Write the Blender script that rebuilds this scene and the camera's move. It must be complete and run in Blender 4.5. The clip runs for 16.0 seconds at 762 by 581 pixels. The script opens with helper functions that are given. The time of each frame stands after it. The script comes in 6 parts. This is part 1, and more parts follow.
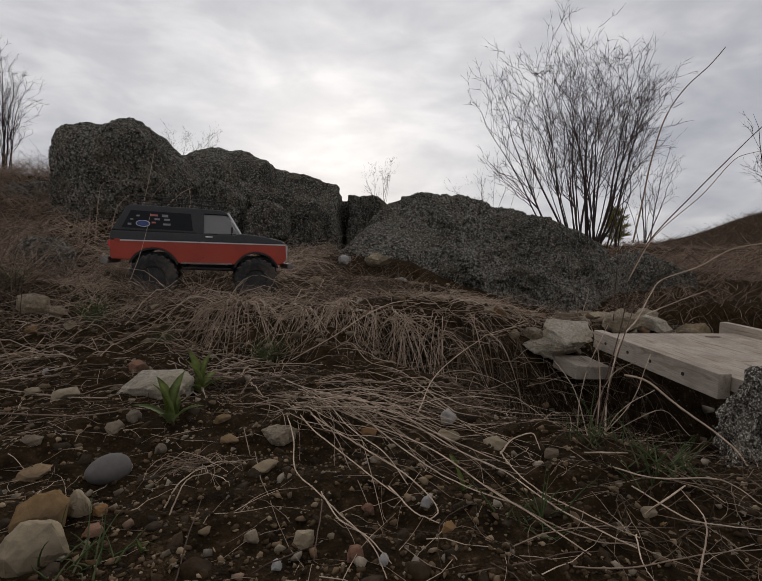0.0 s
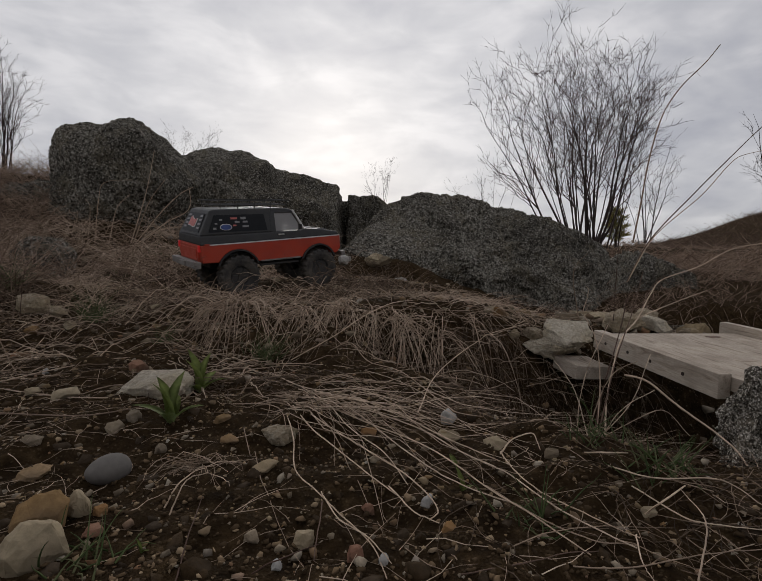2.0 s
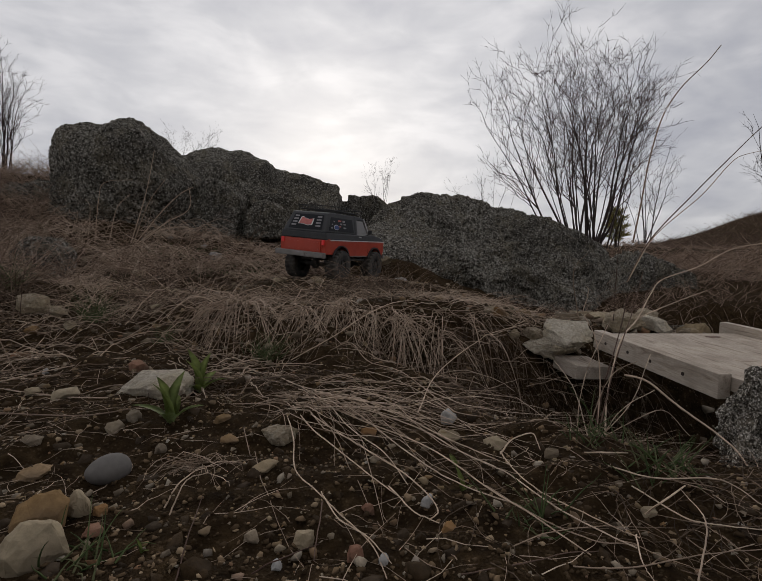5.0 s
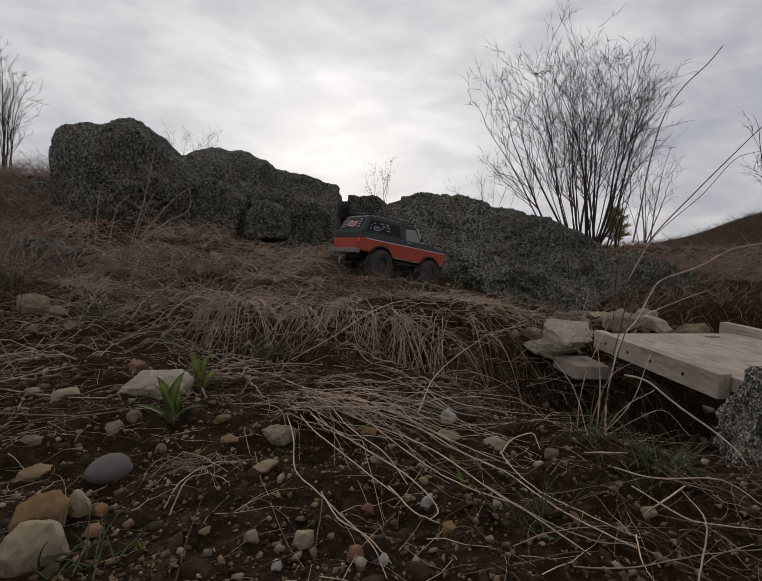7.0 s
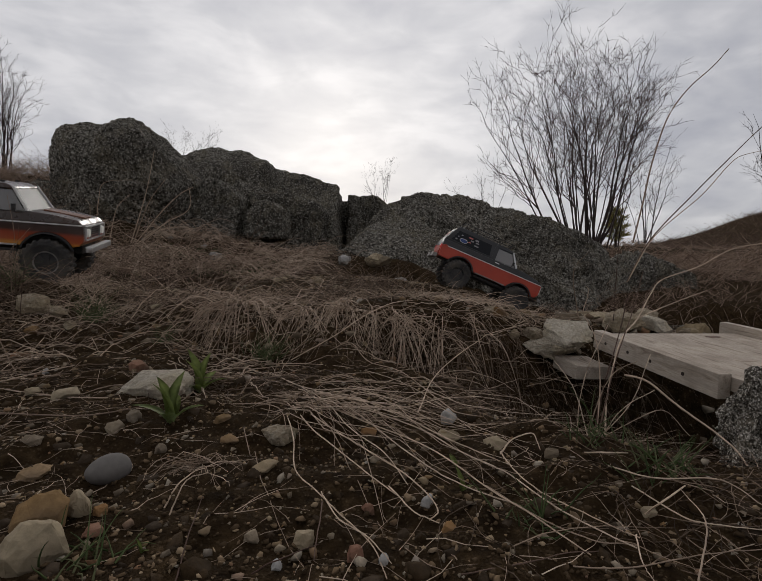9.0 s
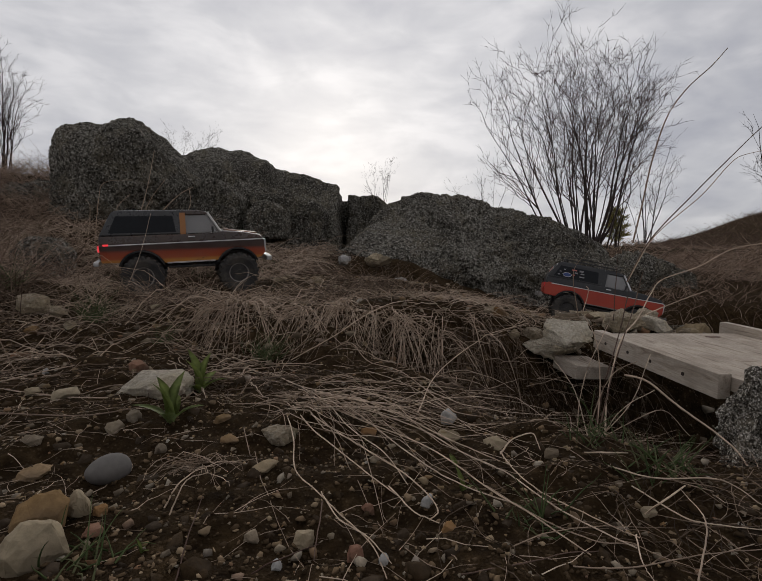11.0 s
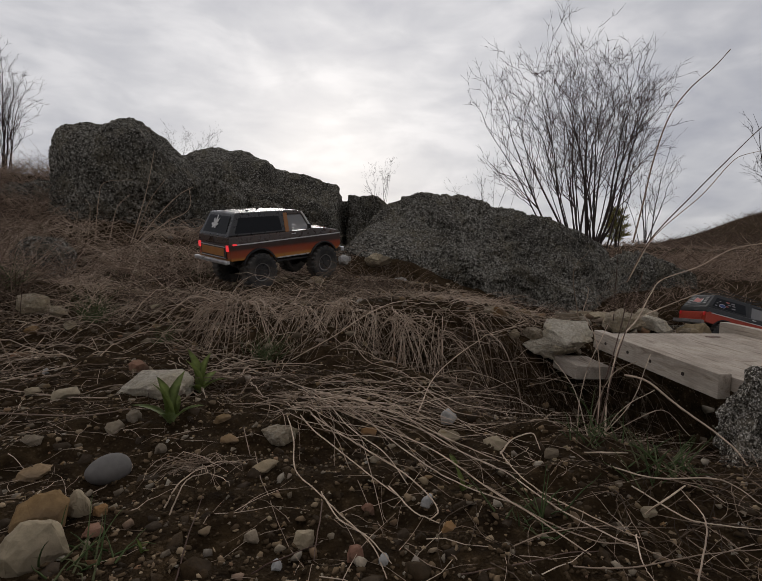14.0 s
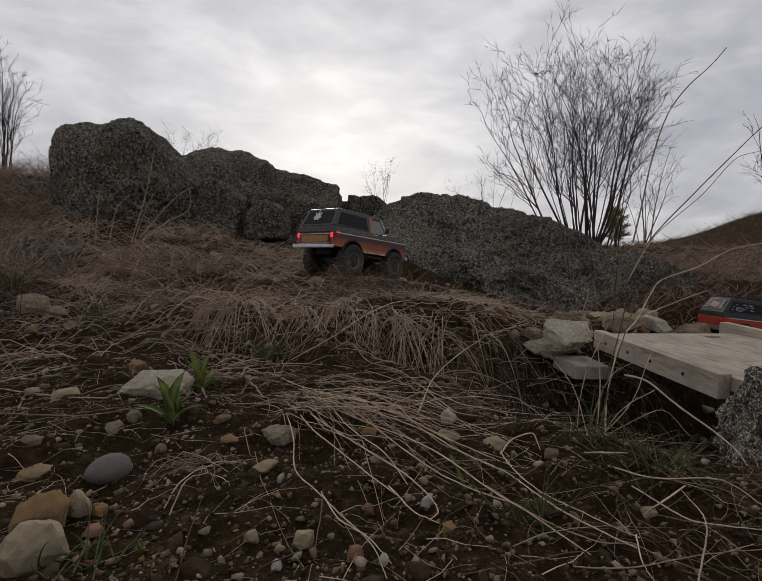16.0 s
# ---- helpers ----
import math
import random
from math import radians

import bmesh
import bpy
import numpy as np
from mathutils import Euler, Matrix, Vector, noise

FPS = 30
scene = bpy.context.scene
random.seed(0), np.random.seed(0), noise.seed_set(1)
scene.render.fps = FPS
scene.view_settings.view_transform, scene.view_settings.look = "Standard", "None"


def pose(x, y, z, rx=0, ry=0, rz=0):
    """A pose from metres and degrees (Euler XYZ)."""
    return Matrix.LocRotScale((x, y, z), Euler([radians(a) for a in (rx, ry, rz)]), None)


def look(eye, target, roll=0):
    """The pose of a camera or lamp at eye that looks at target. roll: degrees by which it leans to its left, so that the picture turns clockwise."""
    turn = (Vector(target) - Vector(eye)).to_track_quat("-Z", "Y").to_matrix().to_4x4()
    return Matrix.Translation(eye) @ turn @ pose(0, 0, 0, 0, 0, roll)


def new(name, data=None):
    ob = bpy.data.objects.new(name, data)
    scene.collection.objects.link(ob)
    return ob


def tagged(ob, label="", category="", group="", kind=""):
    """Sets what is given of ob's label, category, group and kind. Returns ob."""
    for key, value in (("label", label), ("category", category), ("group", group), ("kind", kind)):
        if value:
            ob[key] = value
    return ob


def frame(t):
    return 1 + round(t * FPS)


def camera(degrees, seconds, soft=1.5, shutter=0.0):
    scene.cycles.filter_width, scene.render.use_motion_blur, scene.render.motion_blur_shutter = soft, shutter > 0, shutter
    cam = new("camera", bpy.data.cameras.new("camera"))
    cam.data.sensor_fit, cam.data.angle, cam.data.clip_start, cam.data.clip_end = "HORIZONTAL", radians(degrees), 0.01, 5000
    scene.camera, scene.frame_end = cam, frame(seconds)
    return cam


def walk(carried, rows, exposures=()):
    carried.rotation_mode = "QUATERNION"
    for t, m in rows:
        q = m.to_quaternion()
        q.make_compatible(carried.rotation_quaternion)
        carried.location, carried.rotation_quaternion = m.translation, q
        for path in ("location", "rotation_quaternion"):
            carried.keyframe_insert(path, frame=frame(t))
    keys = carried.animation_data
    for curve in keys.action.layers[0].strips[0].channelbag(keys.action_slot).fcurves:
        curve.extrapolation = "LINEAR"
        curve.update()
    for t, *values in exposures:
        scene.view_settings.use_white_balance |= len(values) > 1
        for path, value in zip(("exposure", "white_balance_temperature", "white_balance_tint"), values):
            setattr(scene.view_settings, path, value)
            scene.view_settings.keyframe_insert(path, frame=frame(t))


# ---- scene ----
EYE_Z = 0.20
cam = camera(76, 16.0, soft=1.0)
STAND = look((0, 0, EYE_Z), (0, 1, EYE_Z - 0.0379))
walk(cam, [(0, STAND), (16.0, STAND)])
scene.view_settings.exposure = 0.0

# ---- sky and sun: a bright overcast sky, the low sun hidden behind the cloud ----
SUN_EL, SUN_AZ = radians(15.0), radians(-6.0)
SUN_WAY = Vector((math.sin(SUN_AZ) * math.cos(SUN_EL), math.cos(SUN_AZ) * math.cos(SUN_EL), math.sin(SUN_EL)))


def nd(nt, kind, **inputs):
    n = nt.nodes.new(kind)
    for k, v in inputs.items():
        key = int(k[1:]) if k[0] == "i" and k[1:].isdigit() else k.replace("_", " ")
        if hasattr(v, "links"):
            nt.links.new(v, n.inputs[key])
        else:
            n.inputs[key].default_value = v
    return n


def ramp(nt, fac, stops, interp="LINEAR"):
    n = nt.nodes.new("ShaderNodeValToRGB")
    n.color_ramp.interpolation = interp
    els = n.color_ramp.elements
    while len(els) < len(stops):
        els.new(0.5)
    for e, (p, c) in zip(els, stops):
        e.position = p
        e.color = (*c, 1) if len(c) == 3 else c
    nt.links.new(fac, n.inputs[0])
    return n.outputs[0]


def mathn(nt, op, a, b=0.5):
    n = nt.nodes.new("ShaderNodeMath")
    n.operation = op
    for i, v in enumerate((a, b)):
        if hasattr(v, "links"):
            nt.links.new(v, n.inputs[i])
        else:
            n.inputs[i].default_value = v
    return n.outputs[0]


def mixc(nt, fac, a, b, mode="MIX"):
    n = nt.nodes.new("ShaderNodeMixRGB")
    n.blend_type = mode
    for i, v in enumerate((fac, a, b)):
        if hasattr(v, "links"):
            nt.links.new(v, n.inputs[i])
        else:
            n.inputs[i].default_value = v if i == 0 else (*v, 1)
    return n.outputs[0]


def sky():
    w = bpy.data.worlds.new("overcast_sky")
    scene.world = w
    w.use_nodes = True
    nt = w.node_tree
    nt.nodes.clear()
    tex = nt.nodes.new("ShaderNodeTexSky")
    tex.sky_type, tex.sun_disc = "NISHITA", False
    tex.sun_elevation, tex.sun_rotation = SUN_EL, SUN_AZ
    way = nt.nodes.new("ShaderNodeTexCoord").outputs["Generated"]
    dot = nt.nodes.new("ShaderNodeVectorMath")
    dot.operation = "DOT_PRODUCT"
    nt.links.new(way, dot.inputs[0])
    dot.inputs[1].default_value = SUN_WAY
    near = mathn(nt, "MAXIMUM", dot.outputs["Value"], 0.0)
    glow = mathn(nt, "POWER", near, 9.0)
    core = mathn(nt, "POWER", near, 60.0)
    flat = nt.nodes.new("ShaderNodeMapping")
    flat.inputs["Scale"].default_value = (1.0, 1.0, 2.6)
    nt.links.new(way, flat.inputs["Vector"])
    big = nd(nt, "ShaderNodeTexNoise", Vector=flat.outputs[0], Scale=2.6, Detail=4.0, Roughness=0.55, Distortion=0.6)
    small = nd(nt, "ShaderNodeTexNoise", Vector=flat.outputs[0], Scale=8.0, Detail=5.0, Roughness=0.5, Distortion=0.3)
    cloud = mathn(nt, "ADD", mathn(nt, "MULTIPLY", big.outputs[0], 0.6), mathn(nt, "MULTIPLY", small.outputs[0], 0.4))
    base = ramp(nt, cloud, [(0.39, (0.40, 0.405, 0.455)), (0.5, (0.51, 0.51, 0.545)), (0.60, (0.66, 0.65, 0.675))])
    lit = mixc(nt, 1.0, base, mixc(nt, 1.0, glow, (0.25, 0.245, 0.235), "MULTIPLY"), "ADD")
    lit = mixc(nt, 1.0, lit, mixc(nt, 1.0, core, (0.14, 0.135, 0.125), "MULTIPLY"), "ADD")
    veil = nd(nt, "ShaderNodeBackground", Color=lit, Strength=0.98)
    clear = nd(nt, "ShaderNodeBackground", Color=tex.outputs[0], Strength=0.06)
    both = nt.nodes.new("ShaderNodeMixShader")
    both.inputs[0].default_value = 0.08
    nt.links.new(veil.outputs[0], both.inputs[1])
    nt.links.new(clear.outputs[0], both.inputs[2])
    out = nt.nodes.new("ShaderNodeOutputWorld")
    nt.links.new(both.outputs[0], out.inputs[0])


sky()
sun = new("sun", bpy.data.lights.new("sun", "SUN"))
sun.data.energy, sun.data.angle, sun.data.color = 1.6, radians(24), (1.0, 0.95, 0.88)
sun.matrix_world = look(SUN_WAY * 30, (0, 0, 0))


# ---- materials ----
def material(name, rough=0.8, metal=0.0, spec=0.3):
    m = bpy.data.materials.new(name)
    m.use_nodes = True
    nt = m.node_tree
    b = nt.nodes["Principled BSDF"]
    b.inputs["Roughness"].default_value, b.inputs["Metallic"].default_value = rough, metal
    b.inputs["Specular IOR Level"].default_value = spec
    return m, nt, b


def coords(nt, what="Object"):
    return nt.nodes.new("ShaderNodeTexCoord").outputs[what]


def bump(nt, b, height, strength=0.5, distance=0.005):
    n = nt.nodes.new("ShaderNodeBump")
    n.inputs["Strength"].default_value, n.inputs["Distance"].default_value = strength, distance
    nt.links.new(height, n.inputs["Height"])
    nt.links.new(n.outputs[0], b.inputs["Normal"])


def plain(name, col, rough=0.6, metal=0.0, spec=0.4, scale=60.0, vary=0.25, bumpy=0.0, dusty=0.0):
    m, nt, b = material(name, rough, metal, spec)
    co = coords(nt)
    n = nd(nt, "ShaderNodeTexNoise", Vector=co, Scale=scale, Detail=5.0, Roughness=0.6)
    lo, hi = tuple(c * (1 - vary) for c in col), tuple(min(1, c * (1 + vary)) for c in col)
    c = ramp(nt, n.outputs[0], [(0.3, lo), (0.7, hi)])
    if dusty:
        d = nd(nt, "ShaderNodeTexNoise", Vector=co, Scale=scale * 0.25, Detail=6.0, Roughness=0.7)
        f = ramp(nt, d.outputs[0], [(0.42, (0, 0, 0)), (0.75, (dusty, dusty, dusty))])
        c = mixc(nt, f, c, (0.20, 0.165, 0.125))
        nt.links.new(ramp(nt, d.outputs[0], [(0.35, (rough,) * 3), (0.75, (0.85,) * 3)]), b.inputs["Roughness"])
    nt.links.new(c, b.inputs["Base Color"])
    if bumpy:
        bump(nt, b, n.outputs[0], bumpy, 0.002)
    return m


def soil_material():
    m, nt, b = material("damp_gravelly_soil", 0.95, 0, 0.03)
    co = coords(nt)
    big = nd(nt, "ShaderNodeTexNoise", Vector=co, Scale=5.0, Detail=5.0, Roughness=0.6)
    mid = nd(nt, "ShaderNodeTexNoise", Vector=co, Scale=45.0, Detail=6.0, Roughness=0.65)
    fine = nd(nt, "ShaderNodeTexNoise", Vector=co, Scale=260.0, Detail=4.0, Roughness=0.7)
    grit = nd(nt, "ShaderNodeTexVoronoi", Vector=co, Scale=170.0)
    c = ramp(nt, mid.outputs[0], [(0.3, (0.0113, 0.00686, 0.00358)), (0.55, (0.0452, 0.0284, 0.0138)), (0.75, (0.118, 0.0764, 0.0385))])
    c = mixc(nt, ramp(nt, big.outputs[0], [(0.4, (0, 0, 0)), (0.7, (0.514, 0.49, 0.447))]), c, (0.0514, 0.0323, 0.0161))
    c = mixc(nt, ramp(nt, grit.outputs["Distance"], [(0.0, (0.55,) * 3), (0.28, (0,) * 3)]), c, (0.175, 0.127, 0.076))
    nt.links.new(c, b.inputs["Base Color"])
    h = mathn(nt, "ADD", mathn(nt, "MULTIPLY", mid.outputs[0], 1.0), mathn(nt, "MULTIPLY", fine.outputs[0], 0.45))
    bump(nt, b, h, 1.0, 0.02)
    return m


def rock_material(name, dark, mid_c, light, lichen=0.5, scale=1.0, spread=1.0, pits=0.75):
    m, nt, b = material(name, 0.95, 0, 0.05)
    co = coords(nt)
    big = nd(nt, "ShaderNodeTexNoise", Vector=co, Scale=2.2 * scale, Detail=6.0, Roughness=0.62)
    mid = nd(nt, "ShaderNodeTexNoise", Vector=co, Scale=46.0 * scale, Detail=8.0, Roughness=0.75)
    speck = nd(nt, "ShaderNodeTexNoise", Vector=co, Scale=85.0 * scale, Detail=4.0, Roughness=0.65)
    spot = nd(nt, "ShaderNodeTexVoronoi", Vector=co, Scale=60.0 * scale)
    c = ramp(nt, mid.outputs[0], [(0.40, dark), (0.52, mid_c), (0.64, light)])
    c = mixc(nt, ramp(nt, big.outputs[0], [(0.38, (0,) * 3), (0.62, (0.75,) * 3)]), c, dark)
    patch = nd(nt, "ShaderNodeTexNoise", Vector=co, Scale=7.0 * scale, Detail=5.0, Roughness=0.6)
    c = mixc(nt, ramp(nt, patch.outputs[0], [(0.50, (0,) * 3), (0.64, (0.6,) * 3)]), c, tuple(v * k for v, k in zip(mid_c, (1.05, 1.0, 0.88))))
    pale = ramp(nt, speck.outputs[0], [(0.57, (0,) * 3), (0.60, (lichen,) * 3)])
    c = mixc(nt, pale, c, light)
    dk = ramp(nt, mathn(nt, "MULTIPLY", spot.outputs["Distance"], speck.outputs[0]), [(0.10, (pits,) * 3), (0.22, (0,) * 3)])
    c = mixc(nt, dk, c, tuple(v * 0.25 for v in dark))
    nt.links.new(c, b.inputs["Base Color"])
    h = mathn(nt, "ADD", mathn(nt, "MULTIPLY", mid.outputs[0], 1.0), mathn(nt, "MULTIPLY", speck.outputs[0], 0.5))
    bump(nt, b, h, 1.0, 0.035 / scale * spread)
    return m


def stone_material(name, stops, rough=0.85, grain=1.0):
    m, nt, b = material(name, rough, 0, 0.08)
    co = coords(nt)
    rnd = nt.nodes.new("ShaderNodeObjectInfo").outputs["Random"]
    isl = nt.nodes.new("ShaderNodeNewGeometry").outputs["Random Per Island"]
    pick = mathn(nt, "FRACT", mathn(nt, "ADD", rnd, isl))
    c = ramp(nt, pick, stops)
    n = nd(nt, "ShaderNodeTexNoise", Vector=co, Scale=90.0 * grain, Detail=7.0, Roughness=0.7)
    n2 = nd(nt, "ShaderNodeTexNoise", Vector=co, Scale=18.0 * grain, Detail=4.0, Roughness=0.6)
    c = mixc(nt, 0.9, c, ramp(nt, n.outputs[0], [(0.3, (0.45,) * 3), (0.7, (1.1,) * 3)]), "MULTIPLY")
    c = mixc(nt, ramp(nt, n2.outputs[0], [(0.45, (0,) * 3), (0.65, (0.65,) * 3)]), c, (0.085, 0.064, 0.045))
    nt.links.new(c, b.inputs["Base Color"])
    bump(nt, b, n.outputs[0], 0.55, 0.004)
    return m


def straw_material(name, stops, rough=0.75):
    m, nt, b = material(name, rough, 0, 0.07)
    isl = nt.nodes.new("ShaderNodeNewGeometry").outputs["Random Per Island"]
    rnd = nt.nodes.new("ShaderNodeObjectInfo").outputs["Random"]
    c = ramp(nt, mathn(nt, "FRACT", mathn(nt, "ADD", rnd, isl)), stops)
    n = nd(nt, "ShaderNodeTexNoise", Vector=coords(nt), Scale=70.0, Detail=3.0, Roughness=0.6)
    c = mixc(nt, 0.8, c, ramp(nt, n.outputs[0], [(0.3, (0.55,) * 3), (0.7, (1.15,) * 3)]), "MULTIPLY")
    nt.links.new(c, b.inputs["Base Color"])
    return m


def wood_material(name, dark, light):
    m, nt, b = material(name, 0.8, 0, 0.1)
    co = coords(nt)
    mp = nt.nodes.new("ShaderNodeMapping")
    mp.inputs["Scale"].default_value = (9.0, 1.0, 9.0)
    nt.links.new(co, mp.inputs["Vector"])
    wv = nd(nt, "ShaderNodeTexNoise", Vector=mp.outputs[0], Scale=9.0, Detail=6.0, Roughness=0.6, Distortion=1.2)
    fib = nd(nt, "ShaderNodeTexNoise", Vector=mp.outputs[0], Scale=60.0, Detail=4.0, Roughness=0.7)
    st = nd(nt, "ShaderNodeTexNoise", Vector=co, Scale=11.0, Detail=5.0, Roughness=0.6)
    c = ramp(nt, wv.outputs[0], [(0.32, dark), (0.5, light), (0.62, tuple(v * 0.82 for v in light)), (0.75, light)])
    c = mixc(nt, 0.6, c, ramp(nt, fib.outputs[0], [(0.3, (0.6,) * 3), (0.7, (1.1,) * 3)]), "MULTIPLY")
    c = mixc(nt, ramp(nt, st.outputs[0], [(0.5, (0,) * 3), (0.75, (0.55,) * 3)]), c, (0.15, 0.115, 0.085))
    nt.links.new(c, b.inputs["Base Color"])
    bump(nt, b, fib.outputs[0], 0.35, 0.002)
    return m


SOIL = soil_material()
ROCK = rock_material("lichen_covered_rock", (0.042, 0.037, 0.029), (0.225, 0.205, 0.168), (0.56, 0.53, 0.46), 0.7)
ROCK_NEAR = rock_material("speckled_basalt", (0.028, 0.024, 0.019), (0.19, 0.165, 0.13), (0.82, 0.77, 0.68), 0.95, 4.2, spread=0.6, pits=0.7)
PALE_ROCK = rock_material("pale_weathered_rock", (0.30, 0.235, 0.155), (0.50, 0.415, 0.30), (0.66, 0.58, 0.46), 0.3, 2.2, pits=0.15)
CHALK = rock_material("chalky_broken_rock", (0.52, 0.44, 0.33), (0.70, 0.62, 0.49), (0.84, 0.78, 0.67), 0.3, 2.2, pits=0.15)
WOOD = wood_material("weathered_pine", (0.27, 0.215, 0.165), (0.50, 0.425, 0.345))
STONE = stone_material("mixed_gravel", [(0.0, (0.14, 0.105, 0.068)), (0.2, (0.36, 0.29, 0.20)), (0.4, (0.22, 0.175, 0.125)), (0.55, (0.44, 0.38, 0.29)), (0.7, (0.30, 0.185, 0.085)), (0.8, (0.33, 0.255, 0.155)), (0.92, (0.28, 0.15, 0.08)), (1.0, (0.46, 0.42, 0.35))])
STRAW = straw_material("dry_straw", [(0.0, (0.212, 0.15, 0.103)), (0.4, (0.445, 0.333, 0.244)), (0.7, (0.636, 0.497, 0.375)), (1.0, (0.318, 0.231, 0.164))])
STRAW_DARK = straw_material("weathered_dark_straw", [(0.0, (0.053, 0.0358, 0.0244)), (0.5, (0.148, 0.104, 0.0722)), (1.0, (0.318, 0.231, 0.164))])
TWIG = straw_material("reddish_bare_twigs", [(0.0, (0.075, 0.045, 0.034)), (0.5, (0.13, 0.085, 0.064)), (1.0, (0.23, 0.165, 0.12))])
SHRUB_TWIG = straw_material("dark_shrub_twigs", [(0.0, (0.035, 0.022, 0.020)), (0.6, (0.06, 0.036, 0.032)), (1.0, (0.10, 0.065, 0.056))])
BARK = straw_material("grey_brown_bark", [(0.0, (0.04, 0.03, 0.026)), (1.0, (0.075, 0.056, 0.048))])
GREEN = straw_material("fresh_green_leaf", [(0.0, (0.23, 0.28, 0.08)), (0.5, (0.29, 0.34, 0.11)), (1.0, (0.25, 0.30, 0.12))], 0.5)
GRASS_GREEN = straw_material("dull_green_grass", [(0.0, (0.05, 0.075, 0.025)), (0.6, (0.09, 0.115, 0.045)), (1.0, (0.16, 0.15, 0.08))], 0.7)
SCRUB = straw_material("dry_hillside_scrub", [(0.0, (0.127, 0.0821, 0.0581)), (0.5, (0.297, 0.208, 0.15)), (1.0, (0.53, 0.396, 0.3))])
CRUMB = straw_material("soil_crumbs", [(0.0, (0.0477, 0.0314, 0.0172)), (0.6, (0.106, 0.0706, 0.0396)), (0.85, (0.201, 0.137, 0.0791)), (1.0, (0.382, 0.284, 0.176))], 0.95)
CLOD = stone_material("dark_soil_clods", [(0.0, (0.0212, 0.0127, 0.00602)), (0.6, (0.0424, 0.0265, 0.0129)), (1.0, (0.0657, 0.0421, 0.0215))], 0.97, 2.0)
REED = straw_material("pale_reed", [(0.0, (0.445, 0.333, 0.239)), (0.5, (0.615, 0.473, 0.347)), (1.0, (0.509, 0.376, 0.267))], 0.6)


# ---- mesh helpers ----
def part(name, bm, material_, parent=None, label="", smooth=False):
    me = bpy.data.meshes.new(name)
    bm.to_mesh(me)
    bm.free()
    return mesh_part(name, me, material_, parent, label, smooth)


def mesh_part(name, me, material_, parent=None, label="", smooth=False):
    if smooth:
        me.polygons.foreach_set("use_smooth", [True] * len(me.polygons))
    if material_ is not None and not me.materials:
        me.materials.append(material_)
    ob = new(name, me)
    ob.parent = parent
    if label:
        ob["label"] = label
    return ob


def array_mesh(name, verts, quads):
    """A mesh from numpy arrays of vertices (n, 3) and quads (m, 4)."""
    me = bpy.data.meshes.new(name)
    me.vertices.add(len(verts))
    me.vertices.foreach_set("co", np.asarray(verts, dtype=np.float32).ravel())
    me.loops.add(quads.size)
    me.loops.foreach_set("vertex_index", quads.astype(np.int32).ravel())
    me.polygons.add(len(quads))
    me.polygons.foreach_set("loop_start", np.arange(0, quads.size, quads.shape[1], dtype=np.int32))
    me.update(calc_edges=True)
    return me


def tubes(name, paths, radii, sides=3):
    """One mesh of many tubes: paths (n, k, 3), radii (n, k)."""
    paths, radii = np.asarray(paths, float), np.asarray(radii, float)
    n, k, _ = paths.shape
    tan = np.gradient(paths, axis=1)
    tan /= np.linalg.norm(tan, axis=2, keepdims=True) + 1e-9
    ref = np.where(np.abs(tan[..., 2:3]) > 0.9, np.array([1.0, 0, 0]), np.array([0, 0, 1.0]))
    u = np.cross(tan, ref)
    u /= np.linalg.norm(u, axis=2, keepdims=True) + 1e-9
    v = np.cross(tan, u)
    a = np.arange(sides) * 2 * np.pi / sides
    ring = u[:, :, None, :] * np.cos(a)[None, None, :, None] + v[:, :, None, :] * np.sin(a)[None, None, :, None]
    co = paths[:, :, None, :] + ring * radii[:, :, None, None]
    idx = np.arange(n * k * sides).reshape(n, k, sides)
    nxt = np.roll(idx, -1, axis=2)
    q = np.stack([idx[:, :-1], nxt[:, :-1], nxt[:, 1:], idx[:, 1:]], axis=-1).reshape(-1, 4)
    return array_mesh(name, co.reshape(-1, 3), q)


def spline(points, k):
    """k points along a smooth curve through a few given ones."""
    p = np.asarray(points, float)
    p = np.vstack([2 * p[0] - p[1], p, 2 * p[-1] - p[-2]])
    out = []
    for s in np.linspace(0, len(p) - 3 - 1e-6, k):
        i = int(s)
        t = s - i
        a, b, c, d = p[i], p[i + 1], p[i + 2], p[i + 3]
        out.append(0.5 * (2 * b + (c - a) * t + (2 * a - 5 * b + 4 * c - d) * t * t + (3 * b - a - 3 * c + d) * t ** 3))
    return np.array(out)


def box(bm, x0, x1, y0, y1, z0, z1, bevel=0.0):
    r = bmesh.ops.create_cube(bm, size=1.0, matrix=Matrix.LocRotScale(((x0 + x1) / 2, (y0 + y1) / 2, (z0 + z1) / 2), None, (x1 - x0, y1 - y0, z1 - z0)))
    if bevel:
        es = list({e for v in r["verts"] for e in v.link_edges})
        bmesh.ops.bevel(bm, geom=es, offset=bevel, segments=2, affect="EDGES", profile=0.7)
    return r["verts"]


def rod(bm, a, b, r, sides=8):
    a, b = Vector(a), Vector(b)
    d = b - a
    m = Matrix.Translation((a + b) / 2) @ d.to_track_quat("Z", "Y").to_matrix().to_4x4()
    bmesh.ops.create_cone(bm, cap_ends=True, segments=sides, radius1=r, radius2=r, depth=d.length, matrix=m)


